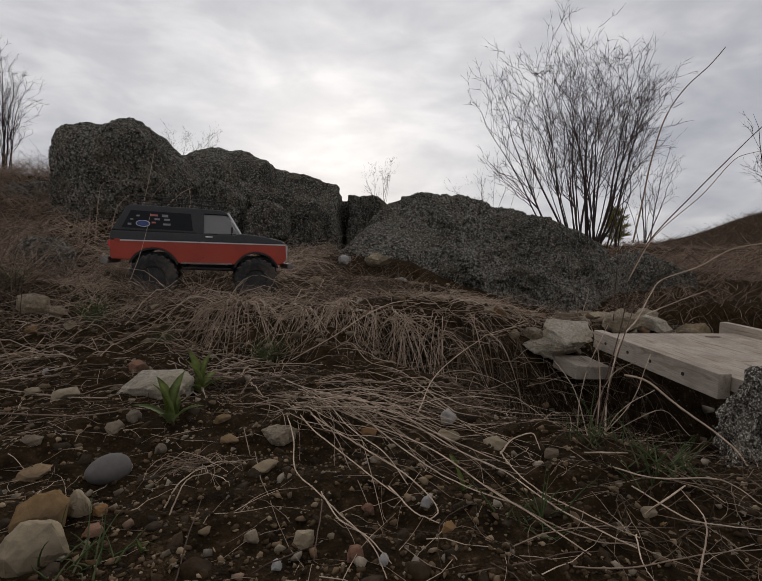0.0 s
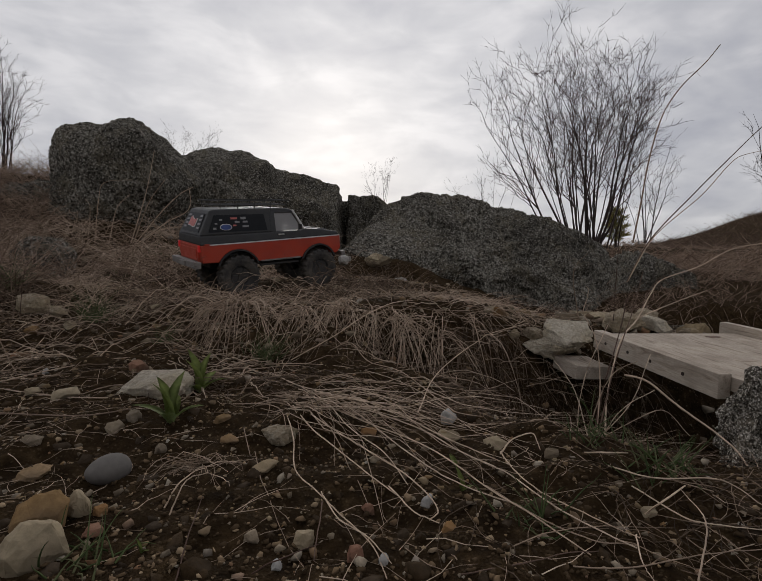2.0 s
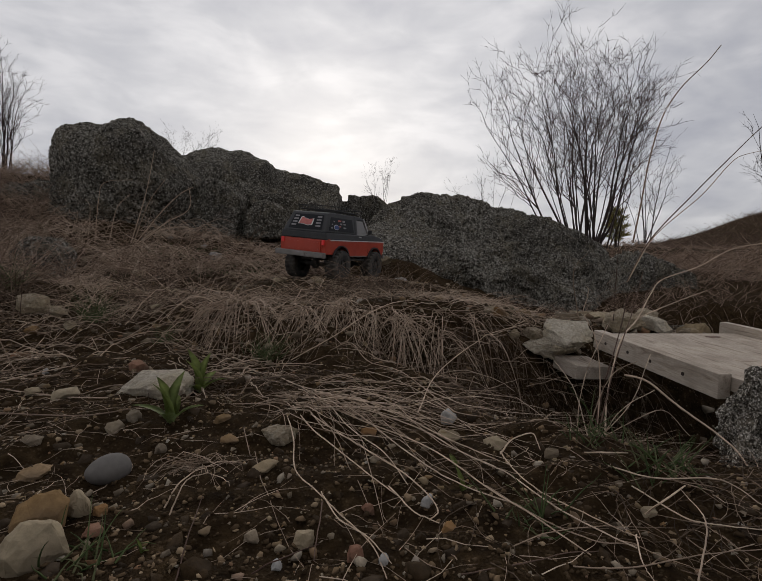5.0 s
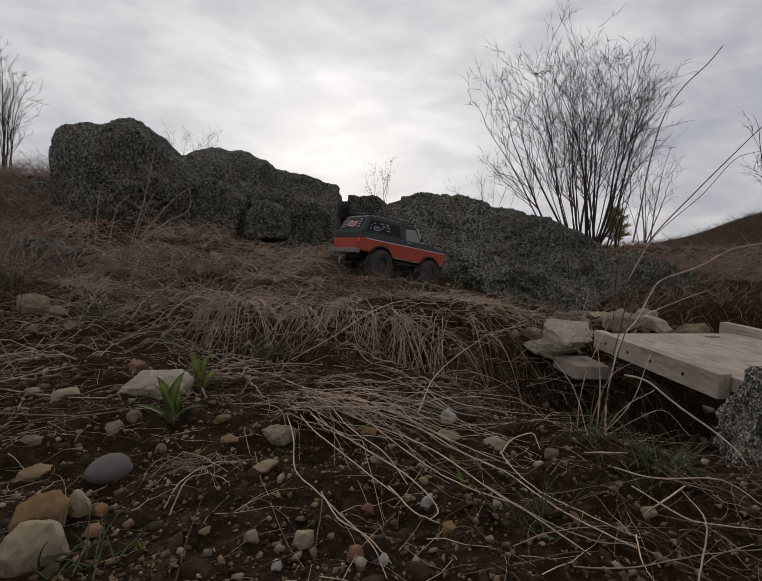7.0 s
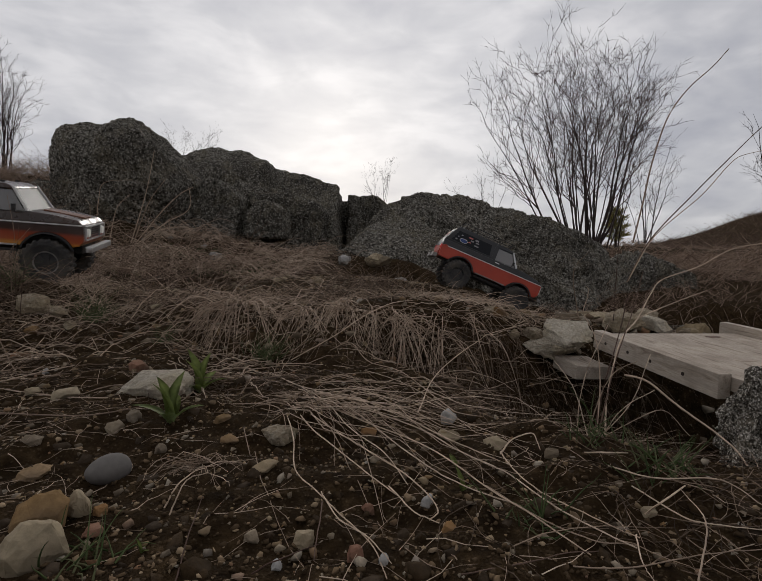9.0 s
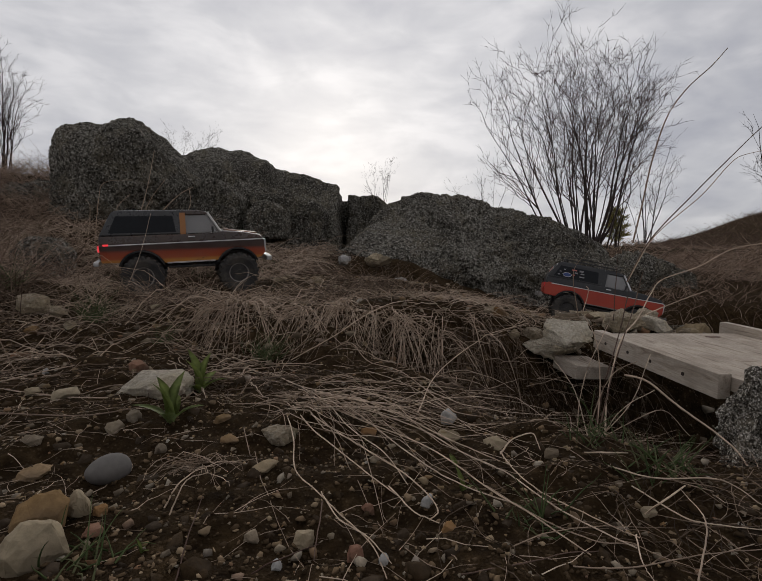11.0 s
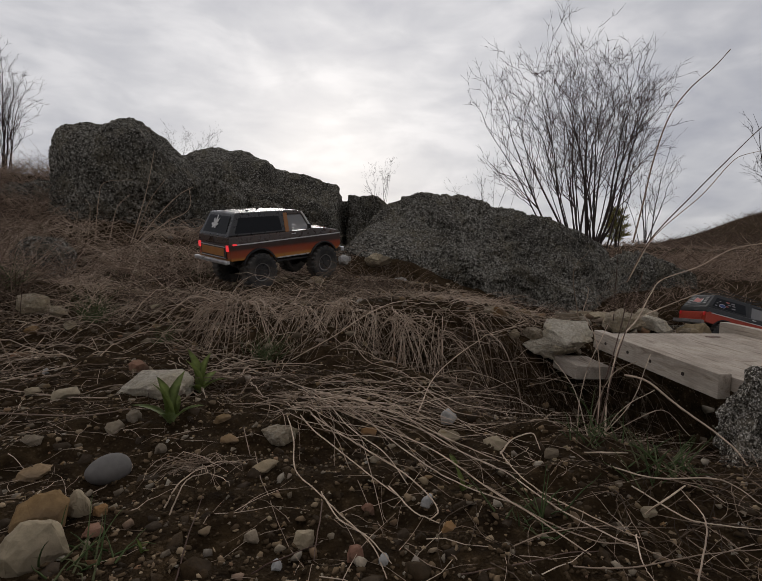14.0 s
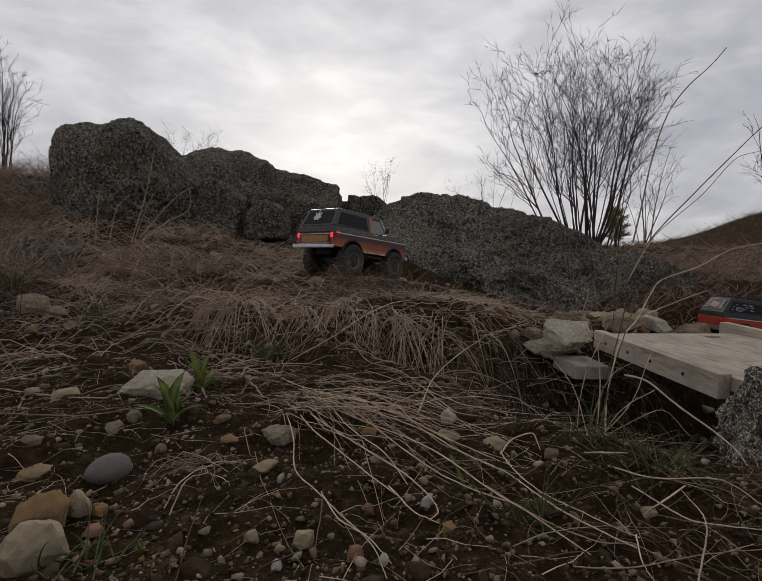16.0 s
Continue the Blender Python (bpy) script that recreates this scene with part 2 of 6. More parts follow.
def prism(bm, outline, y0, y1, lean=None):
    """An outline in x and z, drawn out from y0 to y1; lean(z) narrows it upwards."""
    rings = []
    for y in (y0, y1):
        rings.append([bm.verts.new((x, y * (lean(z) if lean else 1), z)) for x, z in outline])
    a, b = rings
    bm.faces.new(a)
    bm.faces.new(b[::-1])
    for i in range(len(a)):
        j = (i + 1) % len(a)
        bm.faces.new((a[j], a[i], b[i], b[j]))
    bmesh.ops.recalc_face_normals(bm, faces=bm.faces[:])


# ---- the path of the trucks, which also shapes the ground ----
RED_ROWS = [
    (0, pose(-0.602, 1.687, 0.137, 2.2, 1.9, 18.4)),
    (0.5, pose(-0.502, 1.745, 0.127, 2.3, -2.5, 23.7)),
    (1, pose(-0.454, 1.788, 0.139, 2.3, -5.4, 30.1)),
    (1.5, pose(-0.460, 1.832, 0.169, 8.6, -6.7, 37.5)),
    (2, pose(-0.426, 1.838, 0.170, 7.9, -5.6, 38.6)),
    (2.5, pose(-0.387, 1.902, 0.177, 9.2, -6.9, 46.4)),
    (3, pose(-0.366, 1.992, 0.191, 13.8, -8.9, 54.7)),
    (3.5, pose(-0.346, 2.038, 0.200, 14.5, -10.4, 61.4)),
    (4, pose(-0.307, 2.073, 0.182, 11.1, -7.2, 70.2)),
    (5.2, pose(-0.190, 2.320, 0.190, 6.0, 0.0, 62.0)),
    (6.5, pose(-0.029, 2.596, 0.189, 3.1, 9.8, 45.3)),
    (7, pose(0.039, 2.451, 0.167, 2.6, 8.2, 38.5)),
    (7.5, pose(0.114, 2.541, 0.167, 2.4, 7.8, 29.6)),
    (8, pose(0.236, 2.500, 0.139, 3.7, 14.6, 20.8)),
    (8.5, pose(0.337, 2.421, 0.109, -2.0, 22.6, 19.1)),
    (9, pose(0.489, 2.500, 0.081, 0.6, 24.3, 1.2)),
    (10.2, pose(0.760, 2.470, -0.005, -1.0, 18.0, -7.0)),
    (11.5, pose(1.160, 2.380, -0.081, -2.4, 10.4, -18.7)),
    (12, pose(1.144, 2.340, -0.083, -4.1, 10.2, -18.4)),
    (12.5, pose(1.205, 2.382, -0.087, -4.4, 10.4, -19.0)),
    (13, pose(1.431, 2.499, -0.123, -8.7, 16.9, -2.3)),
    (13.5, pose(1.589, 2.514, -0.158, -5.4, 22.4, 4.7)),
    (14, pose(2.047, 2.843, -0.254, -2.8, 15.8, 2.7)),
    (14.5, pose(2.162, 2.756, -0.247, -0.8, 7.8, -2.6)),
    (15, pose(2.174, 2.779, -0.250, -0.6, 8.1, -1.8)),
    (16, pose(2.162, 2.809, -0.244, 0.5, 7.7, -1.6)),
]
ORANGE_ROWS = [
    (0, pose(-2.600, 1.550, 0.220, 0.0, 0.0, 5.0)),
    (6.5, pose(-1.860, 1.580, 0.220, -6.0, 4.0, 5.0)),
    (7.2, pose(-1.600, 1.600, 0.235, -14.0, 10.0, 6.0)),
    (7.5, pose(-1.512, 1.595, 0.241, -16.3, 13.0, 5.5)),
    (8, pose(-1.515, 1.620, 0.215, -12.0, 9.0, 10.0)),
    (8.5, pose(-1.300, 1.380, 0.262, -6.0, 18.0, 20.0)),
    (9, pose(-1.191, 1.542, 0.212, 9.3, 4.4, 16.0)),
    (9.2, pose(-1.120, 1.570, 0.195, 6.0, 2.0, 18.0)),
    (10.2, pose(-0.850, 1.700, 0.172, 8.0, -2.0, 17.0)),
    (11.3, pose(-0.647, 1.832, 0.155, 6.6, -4.7, 23.4)),
    (11.5, pose(-0.614, 1.832, 0.155, 7.6, -6.7, 23.4)),
    (12, pose(-0.588, 1.866, 0.159, 7.5, -7.9, 25.9)),
    (12.5, pose(-0.564, 1.914, 0.168, 9.0, -7.1, 28.8)),
    (13, pose(-0.507, 1.964, 0.175, 7.0, -7.2, 36.2)),
    (13.5, pose(-0.469, 2.014, 0.182, 7.2, -7.4, 40.6)),
    (14, pose(-0.432, 2.041, 0.190, 8.0, -7.6, 47.0)),
    (14.5, pose(-0.386, 2.066, 0.195, 9.3, -7.2, 51.3)),
    (15, pose(-0.306, 2.189, 0.199, 9.0, -4.5, 56.3)),
    (15.5, pose(-0.176, 2.280, 0.198, 2.4, 1.4, 55.4)),
    (16, pose(-0.127, 2.328, 0.193, 1.7, 4.3, 53.4)),
]


def lattice(ix, iy, seed):
    v = np.sin(ix * 127.1 + iy * 311.7 + seed * 74.7) * 43758.5453
    return v - np.floor(v)


def vnoise(x, y, scale, seed=0):
    """Smooth noise on the plane, about -1 to 1."""
    x, y = np.asarray(x, float) * scale, np.asarray(y, float) * scale
    ix, iy = np.floor(x), np.floor(y)
    fx, fy = x - ix, y - iy
    fx, fy = fx * fx * (3 - 2 * fx), fy * fy * (3 - 2 * fy)
    a, b = lattice(ix, iy, seed), lattice(ix + 1, iy, seed)
    c, d = lattice(ix, iy + 1, seed), lattice(ix + 1, iy + 1, seed)
    return ((a * (1 - fx) + b * fx) * (1 - fy) + (c * (1 - fx) + d * fx) * fy) * 2 - 1


def step(lo, hi, v):
    t = np.clip((np.asarray(v, float) - lo) / (hi - lo), 0, 1)
    return t * t * (3 - 2 * t)


TRAIL = [(m.translation.x + dx * m.col[0].x, m.translation.y + dx * m.col[0].y, m.translation.z + dx * m.col[0].z)
         for rows in (RED_ROWS, ORANGE_ROWS) for t, m in rows for dx in (-0.156, 0.156)]


def ground_height(x, y, rough=True):
    x, y = np.asarray(x, float), np.asarray(y, float)
    z = 0.012 + (0.105 - 0.055 * step(0.12, 0.45, x)) * step(0.97 - 0.1 * step(-0.4, -0.9, x), 1.26 + 0.15 * step(-0.3, -0.8, x), y)
    z = z - 0.03 * step(0.1, 0.9, x) * step(0.2, 0.7, y)
    z = z - 0.26 * step(0.05, 1.25, x) * step(1.25 - 0.2 * step(0.8, 1.1, x), 1.95 - 0.4 * step(0.8, 1.1, x), y)
    # the slope up to the boulders and the far hills
    z = z + 0.30 * step(1.85, 3.2, y) * step(0.2, -1.2, x) + 0.58 * step(2.3, 4.3, y) * step(-0.9, -2.6, x)
    z = z + 0.20 * step(2.2, 3.4, y) * step(-0.8, 0.2, x) + 0.10 * step(2.3, 4.5, y) * step(0.6, 1.6, x)
    z = z + 0.46 * step(3.0, 8.0, y) * step(-0.5, 1.5, x) + 0.08 * step(2.6, 4.5, y) * step(1.2, 2.5, x)
    z = z + 0.75 * step(7.0, 30.0, y)
    z = z + 3.0 * np.exp(-(((x - 26) / 6.5) ** 2 + ((y - 28) / 8) ** 2)) + 0.15 * np.exp(-(((x - 17) / 7) ** 2 + ((y - 32) / 7) ** 2))
    z = z - 1.6 * step(-0.5, -12.0, y)
    # the ditch beneath the bridge
    dx, dy = (x - 0.70) / 0.46, (y - 0.82 - 0.25 * np.maximum(0, 0.45 - x)) / (0.275 - 0.25 * np.maximum(0, 0.4 - x))
    z = z - 0.40 * np.exp(-(dx * dx) ** 2 - (dy * dy) ** 2)
    # the hollow beneath the hanging tufts
    z = z - 0.075 * np.exp(-((x - 0.085) / 0.075) ** 2 - ((y - 1.09) / 0.07) ** 2)
    # the wheels' track
    wsum, zsum = np.full(x.shape, 1e-9), np.zeros(x.shape)
    for tx, ty, tz in TRAIL:
        w = np.exp(-((x - tx) ** 2 + (y - ty) ** 2) / 0.17 ** 2)
        wsum += w
        zsum += w * tz
    k = np.clip(wsum, 0, 1)
    k = k * k * (3 - 2 * k)
    z = z * (1 - k) + k * (zsum / wsum - 0.026)
    if rough:
        near = step(8.0, 2.0, np.hypot(x, y))
        calm = 1 - 0.65 * k
        z = z + calm * (0.020 * vnoise(x, y, 4.2, 3) + near * (0.012 * vnoise(x, y, 11, 1) + 0.008 * vnoise(x, y, 27, 2) + 0.0045 * vnoise(x, y, 62, 4)))
        z = z + (1 - near) * 0.12 * vnoise(x, y, 0.5, 5)
    return z


def height(x, y):
    return float(ground_height(np.array([x]), np.array([y]))[0])


def ground():
    def axis(lo, hi, n, tight):
        a, b = math.asinh(lo / tight), math.asinh(hi / tight)
        return np.sinh(np.linspace(a, b, n)) * tight
    xs = axis(-500, 500, 640, 0.3)
    ys = axis(-60, 900, 620, 0.3) + 0.6
    gx, gy = np.meshgrid(xs, ys)
    gz = ground_height(gx, gy)
    n, m = gx.shape
    i = np.arange(n * m).reshape(n, m)
    q = np.stack([i[:-1, :-1], i[:-1, 1:], i[1:, 1:], i[1:, :-1]], -1).reshape(-1, 4)
    me = array_mesh("ground", np.stack([gx, gy, gz], -1).reshape(-1, 3), q)
    ob = mesh_part("ground", me, SOIL, smooth=True)
    tagged(ob, "dark damp gravelly soil of a hillside trail", "ground", kind="structure")


ground()


# ---- boulders ----
def boulder(name, centre, planes, mat_, label, sub=5, hard=22.0, rough=0.15, seed=0, category="boulder", group="", parent=None):
    """A rock bounded by rounded planes (nx, ny, nz, distance)."""
    bm = bmesh.new()
    bmesh.ops.create_icosphere(bm, subdivisions=sub, radius=1.0)
    ps = [(Vector(p[:3]).normalized(), p[3]) for p in planes]
    size = min(p[3] for p in planes)
    off = Vector((seed * 3.7, seed * 1.3, seed * 5.1))
    for v in bm.verts:
        d = v.co.normalized()
        s = sum(max(0.0, d.dot(n) / h) ** hard for n, h in ps)
        co = d * (s ** (-1.0 / hard) if s > 0 else size)
        k = rough * (noise.fractal(co / size * 1.1 + off, 0.9, 2.1, 5) + 0.55 * noise.ridged_multi_fractal(co / size * 1.7 + off, 0.9, 2.0, 5, 0.9, 2.0) - 1.05)
        k += 0.35 * rough * (noise.ridged_multi_fractal(co / size * 5.0 + off, 0.8, 2.2, 4, 0.9, 2.0) - 1.0)
        v.co = co + d * k * size
    ob = part(name, bm, mat_, parent, smooth=True)
    ob.location = centre
    if parent is None:
        tagged(ob, label, category, group, "")
    return ob


ABOVE = "boulders above the trail"
boulder("boulder", (-1.76, 3.35, 0.80), [(-1, 0, 0.1, 0.41), (-0.72, -0.68, 0.1, 0.40), (-0.55, 0, 0.83, 0.435), (-0.03, 0, 1, 0.41), (0, -0.5, 0.87, 0.42), (0.7, 0, 0.7, 0.385), (1, -0.2, 0, 0.50), (0.8, -0.5, 0.3, 0.47), (0, -1, 0, 0.37), (-0.1, -0.85, 0.5, 0.40), (0.3, -0.8, -0.5, 0.40), (-0.4, -0.9, -0.2, 0.42), (0, 1, 0, 0.45), (0, 0, -1, 0.6)], ROCK, "tall dark grey lichen-covered boulder with a flat top", 7, hard=44, rough=0.085, seed=1, group=ABOVE)
boulder("boulder", (-2.35, 3.45, 0.60), [(-0.6, 0, 0.8, 0.27), (0.5, 0, 0.85, 0.26), (0, 0, 1, 0.25), (1, 0, 0, 0.30), (-1, 0, 0, 0.32), (0, -1, 0.2, 0.25), (0, -0.6, 0.8, 0.26), (0, 1, 0, 0.3), (0, 0, -1, 0.4)], ROCK, "low dark boulder at the foot of the tall one", 5, rough=0.2, seed=11, group=ABOVE)
boulder("boulder", (-1.23, 4.15, 0.80), [(0.18, 0, 0.98, 0.405), (0.33, 0, 0.944, 0.40), (-0.5, 0, 0.86, 0.46), (1, -0.15, 0.25, 0.40), (-1, 0, 0, 0.6), (0, -1, 0.1, 0.40), (0.1, -0.75, 0.66, 0.40), (0, 1, 0, 0.4), (0, 0, -1, 0.7)], ROCK, "dark rock ledge along the skyline", 6, hard=44, rough=0.075, seed=2, group=ABOVE)
boulder("boulder", (-0.80, 4.6, 0.82), [(0.10, 0, 1, 0.300), (0.28, 0, 0.96, 0.285), (0.45, 0, 0.89, 0.335), (1, 0, 0.06, 0.425), (-1, 0, 0, 0.55), (0, -1, 0.05, 0.40), (0.15, -0.8, 0.6, 0.34), (0, 1, 0, 0.4), (0, 0, -1, 0.7)], ROCK, "flat sloping dark rock with a square broken end", 6, hard=34, rough=0.10, seed=12, group=ABOVE)
boulder("boulder", (-1.04, 3.85, 0.62), [(-1, 0, 0, 0.4), (1, 0, 0, 0.62), (0.35, 0, 0.94, 0.30), (0, -0.7, 0.7, 0.30), (0.3, -1, 0, 0.36), (0, 1, 0, 0.3), (0, 0, -1, 0.4)], ROCK, "dark rock mass filling the gap between the boulders", 6, rough=0.18, seed=13, group=ABOVE)
boulder("boulder", (-1.13, 3.42, 0.63), [(-0.7, 0, 0.7, 0.20), (0.75, 0, 0.65, 0.185), (0.1, 0, 1, 0.20), (1, 0, 0, 0.165), (-1, 0, 0, 0.16), (-0.3, -1, 0.25, 0.17), (0.6, -0.8, 0.2, 0.17), (0, 1, 0, 0.25), (0, 0, -1, 0.22)], ROCK, "pale-faced grey boulder with lichen patches", 6, hard=26, rough=0.16, seed=5, group=ABOVE)
boulder("boulder", (-0.79, 3.40, 0.575), [(-0.7, 0, 0.7, 0.12), (0.7, 0, 0.7, 0.125), (0, 0, 1, 0.12), (1, 0, 0, 0.14), (-1, 0, 0, 0.13), (0, -1, 0.2, 0.13), (0, 1, 0, 0.2), (0, 0, -1, 0.16)], ROCK, "small rounded grey boulder under the ledge", 5, rough=0.16, seed=6, group=ABOVE)
boulder("boulder", (0.736, 3.68, 0.2575), [(-0.89, 0, 0.45, 0.943), (-0.62, 0, 0.78, 0.811), (-0.3, 0, 0.95, 0.69), (0.14, 0, 0.99, 0.512), (0.23, 0, 0.97, 0.476), (0.37, 0, 0.93, 0.478), (0.49, 0, 0.87, 0.552), (0.78, 0, 0.62, 0.857), (0, -0.62, 0.78, 0.46), (0.1, -0.9, 0.42, 0.563), (0, -1, -0.1, 0.667), (0.6, -0.7, 0.35, 0.713), (0, 1, 0, 0.575), (0, 0, -1, 0.69)], ROCK, "broad rounded dark boulder speckled with pale lichen", 7, rough=0.15, seed=3, group=ABOVE)
boulder("boulder", (-0.16, 4.75, 0.78), [(-1, 0, 0.06, 0.155), (0.06, 0, 1, 0.13), (0.64, 0, 0.77, 0.19), (1, 0, 0, 0.33), (0, -1, 0, 0.22), (0, 1, 0, 0.22), (0, 0, -1, 0.44)], ROCK, "small flat-topped dark rock in a gap on the skyline", 5, hard=26, seed=4, group=ABOVE)
boulder("boulder", (2.02, 3.80, 0.10), [(0, 0, 1, 0.27), (-0.5, 0, 0.85, 0.27), (0.5, 0, 0.85, 0.25), (1, 0, 0, 0.36), (-1, 0, 0, 0.36), (0, -1, 0.2, 0.22), (0, -0.6, 0.8, 0.24), (0, 1, 0, 0.3), (0, 0, -1, 0.4)], ROCK, "low dark speckled boulder among the scrub", 6, rough=0.2, seed=15, group=ABOVE)
boulder("boulder", (-0.36, 5.0, 0.66), [(0, 0, 1, 0.25), (1, 0, 0, 0.3), (-1, 0, 0, 0.3), (0, -1, 0, 0.15), (0, 1, 0, 0.2), (0, 0, -1, 0.4)], ROCK, "dark rock closing the gap between two boulders", 4, seed=14, group=ABOVE)
boulder("boulder", (-1.55, 2.25, 0.27), [(-0.7, 0, 0.7, 0.10), (0.7, 0, 0.7, 0.09), (0, 0, 1, 0.095), (1, 0, 0, 0.11), (-1, 0, 0, 0.11), (0, -1, 0.2, 0.09), (0, 1, 0, 0.11), (0, 0, -1, 0.16)], ROCK, "small dark rock in the dry grass", 4, seed=7, group=ABOVE)


# ---- the plank bridge and the stones round it ----
def bridge():
    root = new("plank_bridge")
    tagged(root, "short weathered pine plank bridge with low side rails over a ditch", "bridge")
    root.matrix_world = pose(0.470, 1.075, 0.034, 3.6, 0.6, 4.6)
    # x runs across the bridge, y back towards the eye is negative
    bm = bmesh.new()
    box(bm, 0.0, 0.020, -0.36, 0.0, 0.0, 0.038, 0.0012)
    part("side_rail", bm, WOOD, root)
    bm = bmesh.new()
    box(bm, 0.318, 0.338, -0.62, 0.03, 0.0, 0.052, 0.0012)
    part("side_rail", bm, WOOD, root)
    bm = bmesh.new()
    box(bm, 0.021, 0.317, -0.38, -0.015, 0.012, 0.0335, 0.001)
    part("deck", bm, WOOD, root)
    for y in (-0.05, -0.13, -0.20, -0.285):
        bm = bmesh.new()
        rod(bm, (-0.0012, y, 0.018), (0.002, y, 0.018), 0.0032, 10)
        part("screw", bm, RUST, root, "rusty screw head")
    for x, y, a, b in ((0.235, -0.055, 0.018, 0.009), (0.13, -0.26, 0.022, 0.010)):
        bm = bmesh.new()
        bmesh.ops.create_cone(bm, cap_ends=True, segments=20, radius1=1, radius2=0.9, depth=1, matrix=Matrix.LocRotScale((x, y, 0.0335), None, (a, b, 0.0018)))
        part("knot", bm, KNOT if a < 0.02 else KNOT_PALE, root, "dark knot in the deck board")


RUST = plain("rusty_steel", (0.055, 0.038, 0.03), 0.7, 0.6)
KNOT = plain("dark_knot", (0.10, 0.05, 0.03), 0.7)
KNOT_PALE = plain("pale_knot", (0.36, 0.29, 0.22), 0.7)
bridge()


def angular(bm, size, seed, detail=1, count=16, rough=0.05):
    """A broken stone: the hull of a few points, its edges worn and its faces uneven."""
    rnd = random.Random(seed)
    for _ in range(count):
        d = Vector((rnd.gauss(0, 1), rnd.gauss(0, 1), rnd.gauss(0, 1))).normalized()
        k = rnd.uniform(0.88, 1.08) / max(abs(d.x), abs(d.y), abs(d.z)) ** 0.45
        bm.verts.new((d.x * size[0] * k, d.y * size[1] * k, d.z * size[2] * k))
    r = bmesh.ops.convex_hull(bm, input=bm.verts[:])
    bmesh.ops.delete(bm, geom=[g for g in r["geom_interior"] if isinstance(g, bmesh.types.BMVert)], context="VERTS")
    if detail:
        bmesh.ops.bevel(bm, geom=bm.edges[:], offset=min(size) * 0.10, segments=1, affect="EDGES", clamp_overlap=True)
        bmesh.ops.triangulate(bm, faces=bm.faces[:])
        bmesh.ops.subdivide_edges(bm, edges=bm.edges[:], cuts=detail, use_grid_fill=True)
        s0 = min(size)
        for v in bm.verts:
            p = v.co / s0
            v.co += v.co.normalized() * s0 * rough * (noise.fractal(p * 1.6 + Vector((seed, 0, 0)), 0.8, 2.1, 4))
    bmesh.ops.triangulate(bm, faces=bm.faces[:])


def stone_block(name, centre, size, mat_, label, seed, category="stone", turn=0.0, detail=2, tilt=0.0, group="", count=16, rough=0.14):
    bm = bmesh.new()
    angular(bm, size, seed, detail, count, rough)
    ob = part(name, bm, mat_)
    ob.location, ob.rotation_euler = centre, (tilt, 0.1 * math.sin(seed), turn)
    return tagged(ob, label, category, group)


stone_block("bridge_rock", (0.515, 0.640, -0.015), (0.068, 0.055, 0.085), ROCK_NEAR, "grey and white speckled rock holding up the bridge end", 11, "rock", 0.3, 4, count=30, rough=0.45)
stone_block("rock_slab", (0.428, 1.10, 0.060), (0.068, 0.050, 0.022), CHALK, "pale angular rock slab wedged beside the bridge", 12, "rock", 0.4, 3, 0.65, rough=0.4)
stone_block("rock_slab", (0.395, 1.15, 0.022), (0.070, 0.045, 0.020), CHALK, "pale brown rock slab under the bridge end", 13, "rock", 0.1, 3, 0.3, rough=0.35)
for i, (x, y, z, sx, sy, sz) in enumerate(((0.60, 1.22, 0.078, 0.06, 0.045, 0.022), (0.745, 1.34, 0.074, 0.062, 0.04, 0.018), (0.70, 1.24, 0.066, 0.080, 0.04, 0.016), (0.52, 1.30, 0.06, 0.07, 0.06, 0.03), (0.85, 1.34, 0.035, 0.06, 0.06, 0.03), (0.62, 1.42, 0.05, 0.09, 0.08, 0.035), (0.80, 1.24, 0.04, 0.05, 0.05, 0.03))):
    stone_block("rubble_stone", (x, y, z), (sx, sy, sz), (PALE_ROCK, PALE_ROCK, CHALK, STONE, ROCK_NEAR, PALE_ROCK, STONE)[i], "pale broken stone in the rubble behind the bridge", 20 + i, "stone", 0.5 * i, 3, 0.35, rough=0.3, group="rubble behind the bridge")


def timber_block():
    bm = bmesh.new()
    box(bm, -0.042, 0.042, -0.05, 0.05, -0.014, 0.014, 0.003)
    bmesh.ops.triangulate(bm, faces=bm.faces[:])
    bmesh.ops.subdivide_edges(bm, edges=bm.edges[:], cuts=3)
    for v in bm.verts:
        v.co += Vector((0.3, 0.3, 1.0)) * 0.0025 * noise.fractal(v.co * 26, 0.9, 2.1, 4)
    ob = part("timber_block", bm, WOOD)
    ob.matrix_world = pose(0.448, 1.08, -0.012, 4, 3, 8)
    tagged(ob, "weathered squared timber block under the bridge end", "timber")


timber_block()


